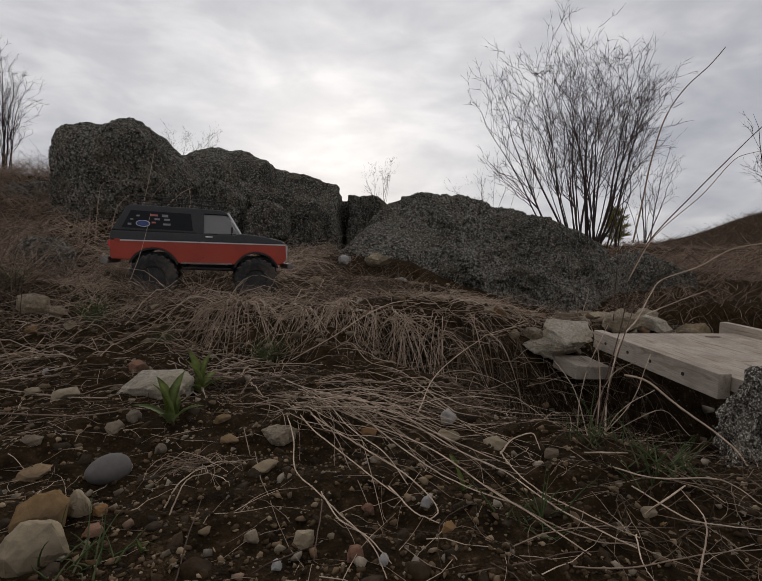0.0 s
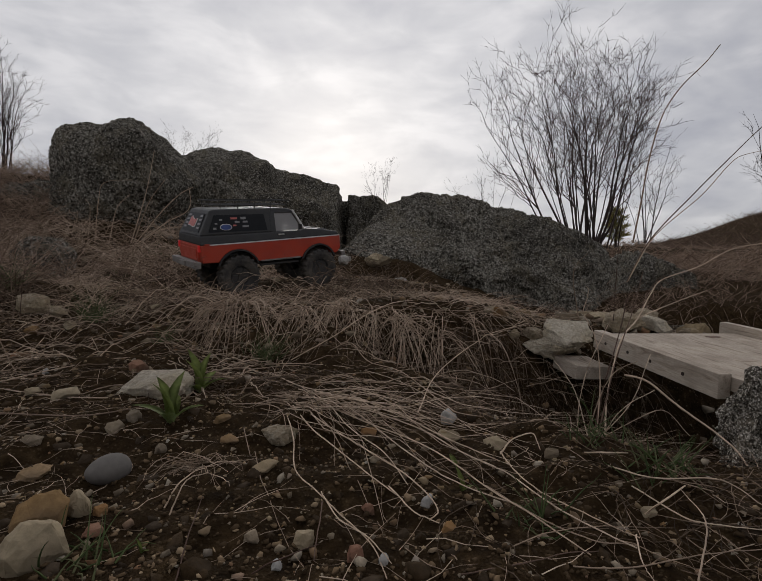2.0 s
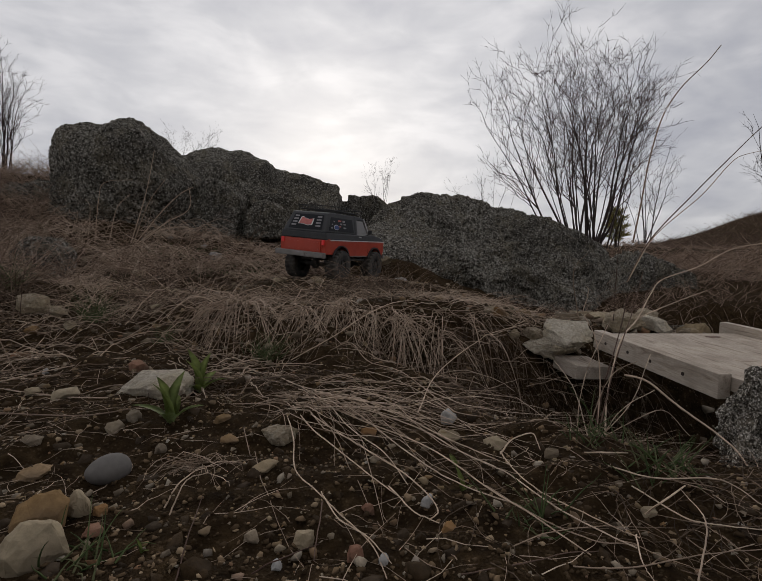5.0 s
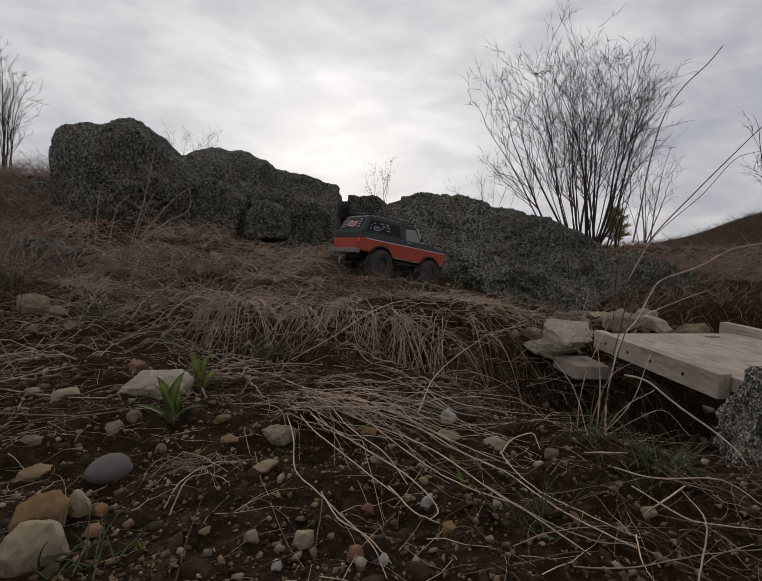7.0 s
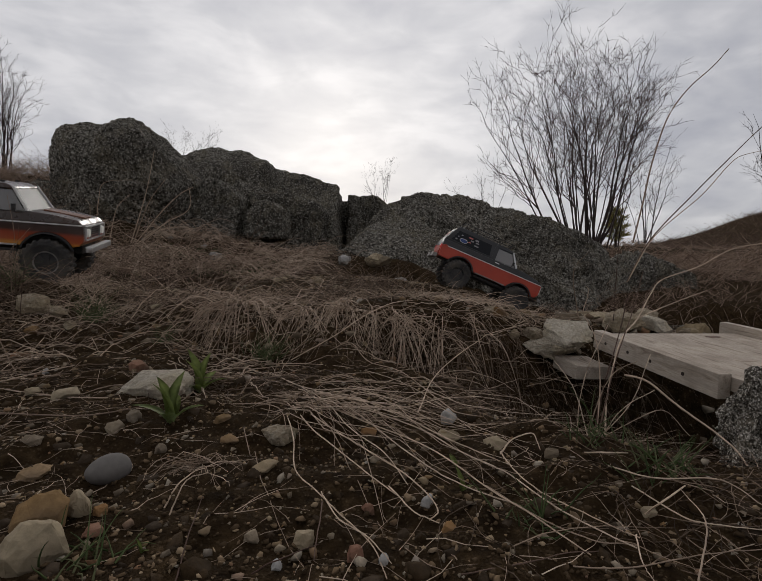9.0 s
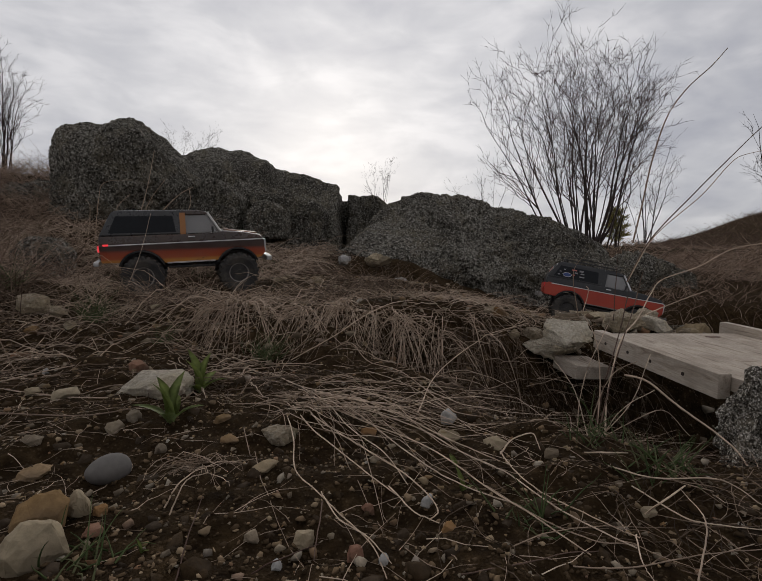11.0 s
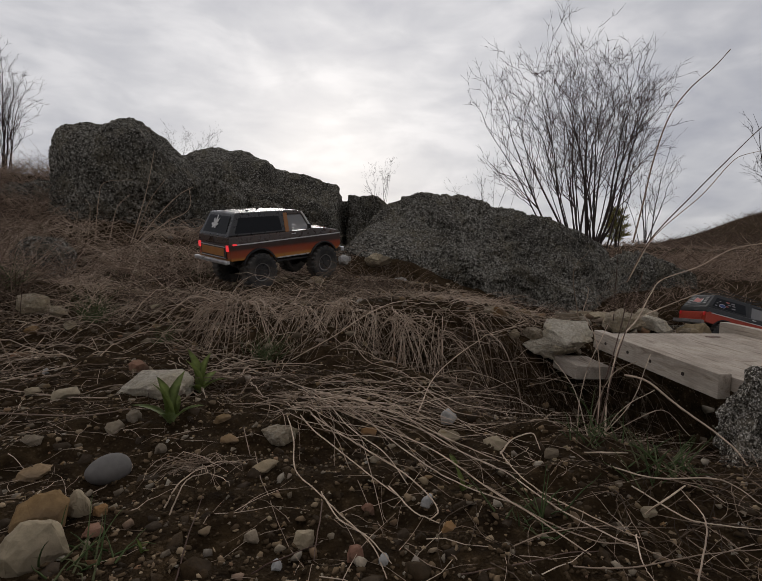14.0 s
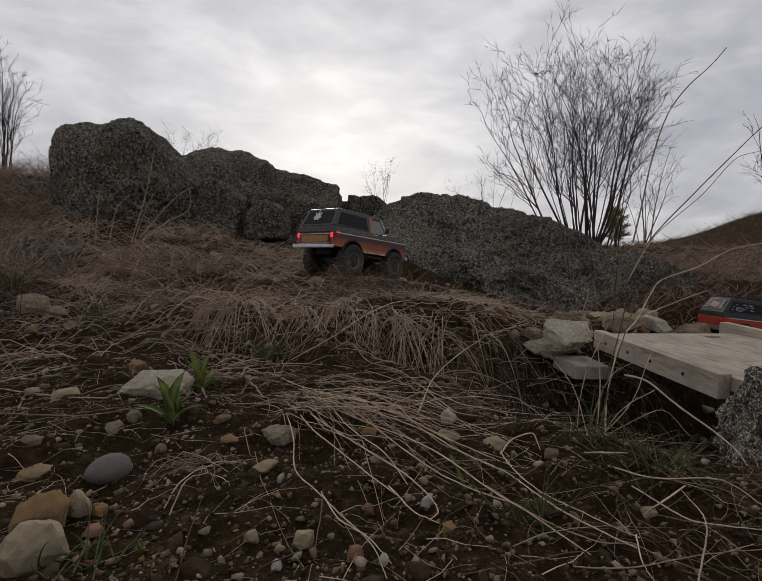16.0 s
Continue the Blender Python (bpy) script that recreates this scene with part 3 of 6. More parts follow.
# ---- the trucks ----
def paint_material(name, low, high, bands=None, rough=0.35):
    m, nt, b = material(name, rough, 0, 0.5)
    co = coords(nt)
    if bands:
        sep = nd(nt, "ShaderNodeSeparateXYZ", Vector=co)
        c = ramp(nt, mathn(nt, "MULTIPLY", mathn(nt, "SUBTRACT", sep.outputs[2], 0.09), 10.0), bands)
    else:
        n0 = nd(nt, "ShaderNodeTexNoise", Vector=co, Scale=9.0, Detail=3.0)
        c = ramp(nt, n0.outputs[0], [(0.35, low), (0.65, high)])
    d = nd(nt, "ShaderNodeTexNoise", Vector=co, Scale=28.0, Detail=7.0, Roughness=0.7)
    dust = ramp(nt, d.outputs[0], [(0.42, (0.01,) * 3), (0.75, (0.15,) * 3)])
    c = mixc(nt, dust, c, (0.17, 0.14, 0.11))
    nt.links.new(c, b.inputs["Base Color"])
    nt.links.new(ramp(nt, d.outputs[0], [(0.4, (rough,) * 3), (0.75, (0.65,) * 3)]), b.inputs["Roughness"])
    return m


def glass_material(name, tint, alpha):
    m, nt, b = material(name, 0.35, 0, 0.25)
    b.inputs["Base Color"].default_value = (*tint, 1)
    b.inputs["Alpha"].default_value = alpha
    return m


def glow_material(name, col, strength):
    m, nt, b = material(name, 0.3, 0, 0.5)
    b.inputs["Base Color"].default_value = (*col, 1)
    b.inputs["Emission Color"].default_value = (*col, 1)
    b.inputs["Emission Strength"].default_value = strength
    return m


RED = paint_material("faded_red_paint", (0.36, 0.032, 0.012), (0.43, 0.045, 0.017))
BLACK_PAINT = paint_material("satin_black_paint", (0.010, 0.011, 0.012), (0.017, 0.018, 0.020), rough=0.48)
GLOSS_BLACK = paint_material("glossy_black_paint", (0.016, 0.016, 0.017), (0.026, 0.025, 0.025), rough=0.2)
BROWN = paint_material("dark_brown_paint", (0.030, 0.019, 0.014), (0.055, 0.028, 0.017), rough=0.2)
SUNSET = paint_material("sunset_striped_paint", None, None, [(0.0, (0.42, 0.20, 0.03)), (0.14, (0.42, 0.17, 0.025)), (0.22, (0.32, 0.065, 0.018)), (0.42, (0.25, 0.04, 0.014)), (0.52, (0.05, 0.022, 0.016)), (0.70, (0.035, 0.02, 0.016)), (1.0, (0.16, 0.06, 0.025))], 0.3)
AMBER = paint_material("orange_tailgate_paint", (0.28, 0.10, 0.02), (0.36, 0.15, 0.03))
WHITE = plain("white_vinyl", (0.62, 0.60, 0.57), 0.5, vary=0.1, dusty=0.3)
CHROME = plain("dull_chrome", (0.62, 0.61, 0.60), 0.28, 1.0, dusty=0.3)
STEEL = plain("scuffed_grey_metal", (0.24, 0.225, 0.21), 0.55, 0.5, dusty=0.6)
RUBBER = plain("dusty_black_rubber", (0.030, 0.028, 0.026), 0.85, dusty=0.5, bumpy=0.3)
PLASTIC = plain("black_plastic", (0.020, 0.020, 0.021), 0.5, dusty=0.25)
DARKGLASS = plain("dark_tinted_glass", (0.016, 0.017, 0.019), 0.42, spec=0.1, vary=0.1)
CLEARGLASS = glass_material("dusty_window_glass", (0.36, 0.35, 0.34), 0.5)
BLUE = plain("blue_sticker", (0.035, 0.065, 0.20), 0.45)
REDSTICK = plain("red_sticker", (0.45, 0.13, 0.11), 0.5)
GREYSTICK = plain("grey_sticker", (0.22, 0.21, 0.21), 0.5)
TAIL_DIM = glow_material("red_tail_light", (0.6, 0.03, 0.03), 0.12)
TAIL_LIT = glow_material("lit_red_tail_light", (0.9, 0.05, 0.06), 0.75)
LAMP = glow_material("headlight_glass", (0.7, 0.68, 0.62), 0.15)


def hull(bm, outline, half, lean, bevel=0.003):
    prism(bm, outline, -half, half, lean)
    es = [e for e in bm.edges if len(e.link_faces) == 2 and e.calc_face_angle(0) > 0.5]
    bmesh.ops.bevel(bm, geom=es, offset=bevel, segments=2, affect="EDGES", profile=0.6, clamp_overlap=True)


def body_lean(z):
    return 1.0 - 0.055 * max(0.0, (z - 0.16) / 0.035)


def cab_lean(z):
    return 1.0 - 0.16 * (z - 0.185) / 0.083


def back_point(y, z, off):
    """A point on the sloping back of the cabin."""
    k = (z - 0.185) / 0.083
    return Vector((-0.279 + 0.041 * k - off * 0.9, y * cab_lean(z), z + off * 0.44))


def side_panel(bm, outline, side, off=0.0014, thick=0.002):
    prism(bm, outline, side * (0.104 + off - thick), side * (0.104 + off), cab_lean)


def ellipse(n, a, b):
    return [(a * math.cos(t * 2 * math.pi / n), b * math.sin(t * 2 * math.pi / n)) for t in range(n)]


def back_plate(bm, outline, off):
    vs = [bm.verts.new(back_point(y, z, off)) for y, z in outline]
    ws = [bm.verts.new(back_point(y, z, off - 0.0015)) for y, z in outline]
    bm.faces.new(vs)
    bm.faces.new(ws[::-1])
    for i in range(len(vs)):
        j = (i + 1) % len(vs)
        bm.faces.new((vs[j], vs[i], ws[i], ws[j]))
    bmesh.ops.recalc_face_normals(bm, faces=bm.faces[:])


def wheel_mesh():
    bm = bmesh.new()
    prof = [(0.030, -0.019), (0.046, -0.0225), (0.053, -0.021), (0.0565, -0.016), (0.0572, 0.0), (0.0565, 0.016), (0.053, 0.021), (0.046, 0.0225), (0.030, 0.019)]
    n = 88
    rings = []
    for i in range(n):
        a = 2 * math.pi * i / n
        ring = []
        for k, (r, y) in enumerate(prof):
            lug = r > 0.05 and ((i // 2 + (1 if k > 4 else 0)) % 2 == 0) and k != 4
            rr = r + (0.0042 if lug else 0.0)
            ring.append(bm.verts.new((rr * math.cos(a), y, rr * math.sin(a))))
        rings.append(ring)
    for i in range(n):
        for j in range(len(prof) - 1):
            bm.faces.new((rings[i][j], rings[i][j + 1], rings[(i + 1) % n][j + 1], rings[(i + 1) % n][j]))
    bmesh.ops.recalc_face_normals(bm, faces=bm.faces[:])
    bmesh.ops.scale(bm, vec=(1.18, 1.15, 1.18), verts=bm.verts[:])
    me = bpy.data.meshes.new("wheel")
    bm.to_mesh(me)
    bm.free()
    return me


def rim_mesh(side):
    bm = bmesh.new()
    o = side * 0.012
    for r, y, w in ((0.0315, o, 0.010), (0.010, o + side * 0.004, 0.010)):
        bmesh.ops.create_cone(bm, cap_ends=True, segments=28, radius1=r, radius2=r * 0.97, depth=w, matrix=Matrix.Translation((0, y, 0)) @ Matrix.Rotation(-side * math.pi / 2, 4, "X"))
    for i in range(6):
        a = i * math.pi / 3
        m = Matrix.Rotation(a, 4, "Y") @ Matrix.Translation((0.019, o + side * 0.006, 0))
        bmesh.ops.create_cube(bm, size=1.0, matrix=m @ Matrix.Diagonal((0.018, 0.004, 0.007, 1)))
    me = bpy.data.meshes.new("rim")
    bm.to_mesh(me)
    bm.free()
    return me


def ring_mesh(side):
    bm = bmesh.new()
    n = 36
    vs = []
    for i in range(n):
        a = 2 * math.pi * i / n
        vs.append([bm.verts.new((r * math.cos(a), side * y, r * math.sin(a))) for r, y in ((0.031, 0.021), (0.0345, 0.0225), (0.0345, 0.018), (0.031, 0.018))])
    for i in range(n):
        for j in range(4):
            bm.faces.new((vs[i][j], vs[i][(j + 1) % 4], vs[(i + 1) % n][(j + 1) % 4], vs[(i + 1) % n][j]))
    bmesh.ops.recalc_face_normals(bm, faces=bm.faces[:])
    me = bpy.data.meshes.new("bead_ring")
    bm.to_mesh(me)
    bm.free()
    return me


WHEELS = {}
WHEEL_Z = 0.048


def truck(label, red):
    root = new("toy_truck")
    tagged(root, label, "toy truck", "toy trucks on the trail")
    low, up = (RED, BLACK_PAINT) if red else (SUNSET, BROWN)

    def arch(cx, a0, a1):
        return [(cx + 0.076 * math.cos(radians(a)), 0.063 + 0.076 * math.sin(radians(a))) for a in np.linspace(a0, a1, 12)]

    outline = [(-0.276, 0.100), (-0.281, 0.157), (0.250, 0.167), (0.253, 0.118), (0.240, 0.102)] + arch(0.156, 28, 156) + [(0.080, 0.095), (-0.080, 0.093)] + arch(-0.156, 24, 152)
    bm = bmesh.new()
    hull(bm, outline, 0.112, None, 0.0025)
    part("lower_body", bm, low, root, "red lower body" if red else "striped orange and dark red lower body")
    bm = bmesh.new()
    hull(bm, [(-0.2805, 0.1575), (-0.279, 0.187), (0.086, 0.1905), (0.104, 0.1965), (0.170, 0.192), (0.236, 0.181), (0.250, 0.1675)], 0.112, body_lean, 0.004)
    part("upper_body", bm, up, root, "black upper body" if red else "dark brown upper body")
    bm = bmesh.new()
    box(bm, 0.110, 0.225, -0.034, 0.034, 0.182, 0.1905, 0.003)
    bonnet = part("hood", bm, BLACK_PAINT if red else SUNSET, root)
    bonnet.rotation_euler = (0, radians(7), 0)
    bonnet.location = (-0.012, 0, 0.025)
    for s in (-1, 1):
        bm = bmesh.new()
        prism(bm, [(-0.255, 0.1555), (-0.255, 0.1595), (0.249, 0.1685), (0.249, 0.1645)], s * 0.1118, s * 0.1134)
        part("stripe", bm, WHITE, root, "white pinstripe")
        bm = bmesh.new()
        prism(bm, [(-0.078, 0.091), (-0.078, 0.096), (0.078, 0.098), (0.078, 0.093)], s * 0.1115, s * 0.1145)
        part("sill_strip", bm, STEEL if red else CHROME, root)
        for cx in (-0.156, 0.156):
            bm = bmesh.new()
            out = arch(cx, 20, 160)
            inn = [(cx + (x - cx) * 0.93, 0.063 + (z - 0.063) * 0.93) for x, z in out]
            prism(bm, out + inn[::-1], s * 0.1105, s * 0.1165)
            part("fender_flare", bm, PLASTIC, root)
        bm = bmesh.new()
        box(bm, -0.006, 0.016, s * 0.1085 - 0.0035, s * 0.1085 + 0.0035, 0.1785, 0.1825, 0.001)
        part("door_handle", bm, CHROME, root, "chrome door handle")
        bm = bmesh.new()
        rod(bm, (0.072, s * 0.102, 0.188), (0.075, s * 0.122, 0.200), 0.0016)
        box(bm, 0.071, 0.078, s * 0.122 - 0.009, s * 0.122 + 0.009, 0.197, 0.215, 0.002)
        part("mirror", bm, PLASTIC, root)
        # side glass and door frame
        bm = bmesh.new()
        side_panel(bm, [(-0.250, 0.197), (-0.226, 0.252), (-0.052, 0.252), (-0.044, 0.197)], s)
        pane = part("rear_side_window", bm, DARKGLASS, root)
        bm = bmesh.new()
        side_panel(bm, [(-0.014, 0.191), (-0.012, 0.2525), (0.058, 0.2525), (0.092, 0.195)], s, -0.004, 0.0015)
        part("door_window", bm, CLEARGLASS, root, "dusty clear side window")
        bm = bmesh.new()
        rod(bm, (0.103, s * 0.100, 0.194), (0.061, s * 0.088, 0.263), 0.0042, 6)
        part("windshield_pillar", bm, CHROME if red else WHITE, root)
        bm = bmesh.new()
        side_panel(bm, [(-0.030, 0.187), (-0.030, 0.262), (-0.012, 0.262), (-0.012, 0.187)], s, 0.001, 0.006)
        part("door_pillar", bm, BLACK_PAINT if red else AMBER, root)
        for j, (x, z, w, h) in enumerate(((-0.205, 0.236, 0.009, 0.005), (-0.222, 0.224, 0.008, 0.004), (-0.160, 0.240, 0.022, 0.006), (-0.128, 0.240, 0.018, 0.008), (-0.150, 0.228, 0.016, 0.006), (-0.122, 0.228, 0.017, 0.006), (-0.160, 0.217, 0.012, 0.005), (-0.122, 0.213, 0.022, 0.006), (-0.228, 0.209, 0.010, 0.006))):
            if red:
                bm = bmesh.new()
                side_panel(bm, [(x - w / 2, z - h / 2), (x - w / 2, z + h / 2), (x + w / 2, z + h / 2), (x + w / 2, z - h / 2)], s, 0.0026, 0.0014)
                part("sticker", bm, (GREYSTICK, GREYSTICK, REDSTICK, GREYSTICK)[j % 4], pane)
        if red:
            for a, b, o, mm in ((0.0205, 0.0105, 0.0026, WHITE), (0.0185, 0.0088, 0.0034, BLUE)):
                bm = bmesh.new()
                side_panel(bm, [(-0.190 + x, 0.2125 + z) for x, z in ellipse(24, a, b)], s, o, 0.0012)
                part("oval_sticker", bm, mm, pane, "blue oval sticker with a white rim")
    # hardtop, roof, glass
    bm = bmesh.new()
    hull(bm, [(-0.279, 0.1875), (-0.238, 0.266), (-0.225, 0.270), (-0.024, 0.271), (-0.024, 0.189)], 0.104, cab_lean, 0.004)
    part("hardtop", bm, BLACK_PAINT if red else GLOSS_BLACK, root, "black hardtop")
    bm = bmesh.new()
    hull(bm, [(-0.0235, 0.254), (-0.0235, 0.271), (0.040, 0.2695), (0.063, 0.262), (0.066, 0.255)], 0.104, cab_lean, 0.003)
    part("roof", bm, BLACK_PAINT if red else BROWN, root)
    bm = bmesh.new()
    vs = [bm.verts.new(p) for p in ((0.101, -0.096, 0.196), (0.101, 0.096, 0.196), (0.063, 0.086, 0.258), (0.063, -0.086, 0.258))]
    f = bm.faces.new(vs)
    bmesh.ops.solidify(bm, geom=[f], thickness=0.0015)
    part("windshield", bm, CLEARGLASS, root)
    bm = bmesh.new()
    box(bm, -0.02, 0.03, -0.07, -0.02, 0.186, 0.225, 0.006)
    part("seat", bm, PLASTIC, root)
    bm = bmesh.new()
    box(bm, -0.02, 0.03, 0.02, 0.07, 0.186, 0.225, 0.006)
    part("seat", bm, PLASTIC, root)
    # the back
    bm = bmesh.new()
    back_plate(bm, [(-0.082, 0.196), (-0.082, 0.256), (0.082, 0.256), (0.082, 0.196)], 0.0022)
    rw = part("rear_window", bm, DARKGLASS, root)
    if red:
        for k, o, mm in ((1.0, 0.0036, WHITE), (0.86, 0.0048, REDSTICK)):
            bm = bmesh.new()
            back_plate(bm, [(y * k + 0.004, 0.226 + z * k) for y, z in ((-0.036, -0.014), (-0.038, 0.013), (-0.014, 0.009), (0.012, 0.013), (0.022, 0.019), (0.034, 0.016), (0.038, -0.012), (0.012, -0.012), (-0.012, -0.017))], o)
            part("sticker", bm, mm, rw, "torn-edged red sticker with a white border")
        for s in (-1, 1):
            for j in range(4):
                bm = bmesh.new()
                y0, z0 = s * 0.062, 0.247 - j * 0.0125
                back_plate(bm, [(y0 - 0.012, z0 - 0.003), (y0 - 0.012, z0 + 0.003), (y0 + 0.012, z0 + 0.003), (y0 + 0.012, z0 - 0.003)], 0.0036)
                part("sticker", bm, GREYSTICK, rw)
    else:
        for j, a in enumerate((0, 38, -38, 78, -78, 125, -125)):
            ln = 1.4 * (0.027, 0.025, 0.025, 0.020, 0.020, 0.012, 0.012)[j]
            c, s = math.cos(radians(a)), math.sin(radians(a))
            bm = bmesh.new()
            pts = [(0, 0), (-0.0052, ln * 0.55), (0, ln), (0.0052, ln * 0.55)]
            back_plate(bm, [(0.012 + x * c + z * s, 0.2205 + (z * c - x * s) * 1.0) for x, z in pts], 0.0036 + 0.0003 * j)
            part("leaf_decal", bm, WHITE, rw, "white leaf-shaped decal")
    bm = bmesh.new()
    box(bm, -0.2835, -0.276, -0.088, 0.088, 0.107, 0.154, 0.002)
    gate = part("tailgate", bm, PLASTIC if not red else RED, root)
    bm = bmesh.new()
    box(bm, -0.2855, -0.2832, -0.078, 0.078, 0.116, 0.145, 0.001)
    part("tailgate_panel", bm, RED if red else AMBER, gate)
    if not red:
        bm = bmesh.new()
        box(bm, -0.2850, -0.2832, -0.088, 0.088, 0.149, 0.152)
        box(bm, -0.2850, -0.2832, -0.088, 0.088, 0.109, 0.112)
        part("tailgate_trim", bm, CHROME, gate)
    for s in (-1, 1):
        bm = bmesh.new()
        box(bm, -0.2855, -0.277, s * 0.0985 - 0.0055, s * 0.0985 + 0.0055, 0.136, 0.157, 0.0015)
        part("tail_light", bm, TAIL_DIM if red else TAIL_LIT, root, "red tail light" if red else "glowing red tail light")
        bm = bmesh.new()
        box(bm, -0.268, -0.252, s * 0.1125 - 0.0015, s * 0.1125 + 0.0015, 0.1555, 0.1615, 0.0008)
        part("side_marker", bm, TAIL_LIT if not red else RED, root)
        bm = bmesh.new()
        bmesh.ops.create_cone(bm, cap_ends=True, segments=20, radius1=0.014, radius2=0.012, depth=0.006, matrix=Matrix.Translation((0.2565, s * 0.073, 0.143)) @ Matrix.Rotation(math.pi / 2, 4, "Y"))
        part("headlight", bm, LAMP, root, "round clear headlight")
    bm = bmesh.new()
    if red:
        box(bm, -0.305, -0.284, -0.118, 0.118, 0.084, 0.106, 0.004)
        box(bm, -0.310, -0.304, -0.03, 0.03, 0.086, 0.102, 0.002)
    else:
        box(bm, -0.300, -0.284, -0.116, 0.116, 0.090, 0.104, 0.004)
    part("rear_bumper", bm, STEEL if red else CHROME, root, "scuffed grey metal bumper" if red else "chrome bumper")
    bm = bmesh.new()
    box(bm, 0.258, 0.276, -0.112, 0.112, 0.086, 0.104, 0.004)
    part("front_bumper", bm, STEEL if red else CHROME, root)
    bm = bmesh.new()
    for x0, x1, y0, y1, z0, z1 in ((0.252, 0.258, -0.1, 0.1, 0.161, 0.165), (0.252, 0.258, -0.1, 0.1, 0.120, 0.124), (0.252, 0.258, -0.1, -0.096, 0.12, 0.165), (0.252, 0.258, 0.096, 0.1, 0.12, 0.165), (0.252, 0.257, -0.052, -0.049, 0.124, 0.161), (0.252, 0.257, 0.049, 0.052, 0.124, 0.161)):
        box(bm, x0, x1, y0, y1, z0, z1)
    grille = part("grille", bm, CHROME, root, "chrome grille frame")
    for i in range(5):
        bm = bmesh.new()
        box(bm, 0.2515, 0.2545, -0.048, 0.048, 0.128 + i * 0.0068, 0.1305 + i * 0.0068)
        part("grille_bar", bm, PLASTIC, grille)
    # underneath
    bm = bmesh.new()
    box(bm, -0.23, 0.23, -0.040, 0.040, 0.070, 0.098, 0.004)
    box(bm, -0.262, 0.24, -0.080, 0.080, 0.0975, 0.125, 0.004)
    part("chassis", bm, PLASTIC, root)
    for cx in (-0.156, 0.156):
        bm = bmesh.new()
        rod(bm, (cx, -0.085, 0.05), (cx, 0.085, 0.05), 0.009, 12)
        bmesh.ops.create_uvsphere(bm, u_segments=14, v_segments=9, radius=0.021, matrix=Matrix.Translation((cx, 0.012, 0.05)))
        for s in (-1, 1):
            rod(bm, (cx, s * 0.055, 0.052), (cx + 0.02, s * 0.05, 0.115), 0.006)
        part("axle", bm, PLASTIC, root)
    for s in (-1, 1):
        bm = bmesh.new()
        rod(bm, (-0.075, s * 0.100, 0.078), (0.075, s * 0.100, 0.078), 0.0042)
        rod(bm, (-0.06, s * 0.100, 0.078), (-0.06, s * 0.05, 0.088), 0.003)
        rod(bm, (0.06, s * 0.100, 0.078), (0.06, s * 0.05, 0.088), 0.003)
        part("side_step", bm, PLASTIC, root)
    if red:
        rack = new("roof_rack")
        rack.parent = root
        rack["label"] = "black tubular roof rack"
        def bar(a, b, r=0.0017):
            bm = bmesh.new()
            rod(bm, a, b, r, 6)
            part("rack_bar", bm, PLASTIC, rack)
        for z, g in ((0.282, 0.0), (0.297, 0.006)):
            x0, x1, y = -0.205 - g, 0.045 + g * 1.5, 0.082 + g
            bar((x0, -y, z), (x1, -y, z)), bar((x0, y, z), (x1, y, z)), bar((x0, -y, z), (x0, y, z)), bar((x1, -y, z), (x1, y, z))
        for x in np.linspace(-0.20, 0.04, 9):
            bar((x, -0.082, 0.282), (x, 0.082, 0.282), 0.0013)
        for x in (-0.20, -0.14, -0.08, -0.02, 0.04):
            for s in (-1, 1):
                bar((x, s * 0.082, 0.268), (x, s * 0.088, 0.297), 0.0013)
    else:
        for x, y in ((-0.20, 0.05), (-0.17, -0.06), (-0.06, 0.04), (0.02, -0.05), (0.02, 0.05)):
            bm = bmesh.new()
            rod(bm, (x, y, 0.268), (x, y, 0.277), 0.0026)
            box(bm, x - 0.006, x + 0.006, y - 0.0018, y + 0.0018, 0.272, 0.276)
            part("body_clip", bm, PLASTIC, root)
    wm = wheel_mesh()
    wheels = []
    for cx in (-0.156, 0.156):
        for s in (-1, 1):
            w = mesh_part("wheel", wm, RUBBER, root, "knobbly black rubber tyre", smooth=False)
            w.location = (cx, s * 0.102, WHEEL_Z)
            part_rim = mesh_part("rim", rim_mesh(s), PLASTIC, w, "black spoked rim")
            mesh_part("bead_ring", ring_mesh(s), STEEL if not red else PLASTIC, w)
            wheels.append(w)
    WHEELS[root.name] = wheels
    return root


red_truck = truck("red and black toy off-road truck with roof rack and stickers", True)
orange_truck = truck("toy off-road truck in black and sunset orange with lit tail lights", False)


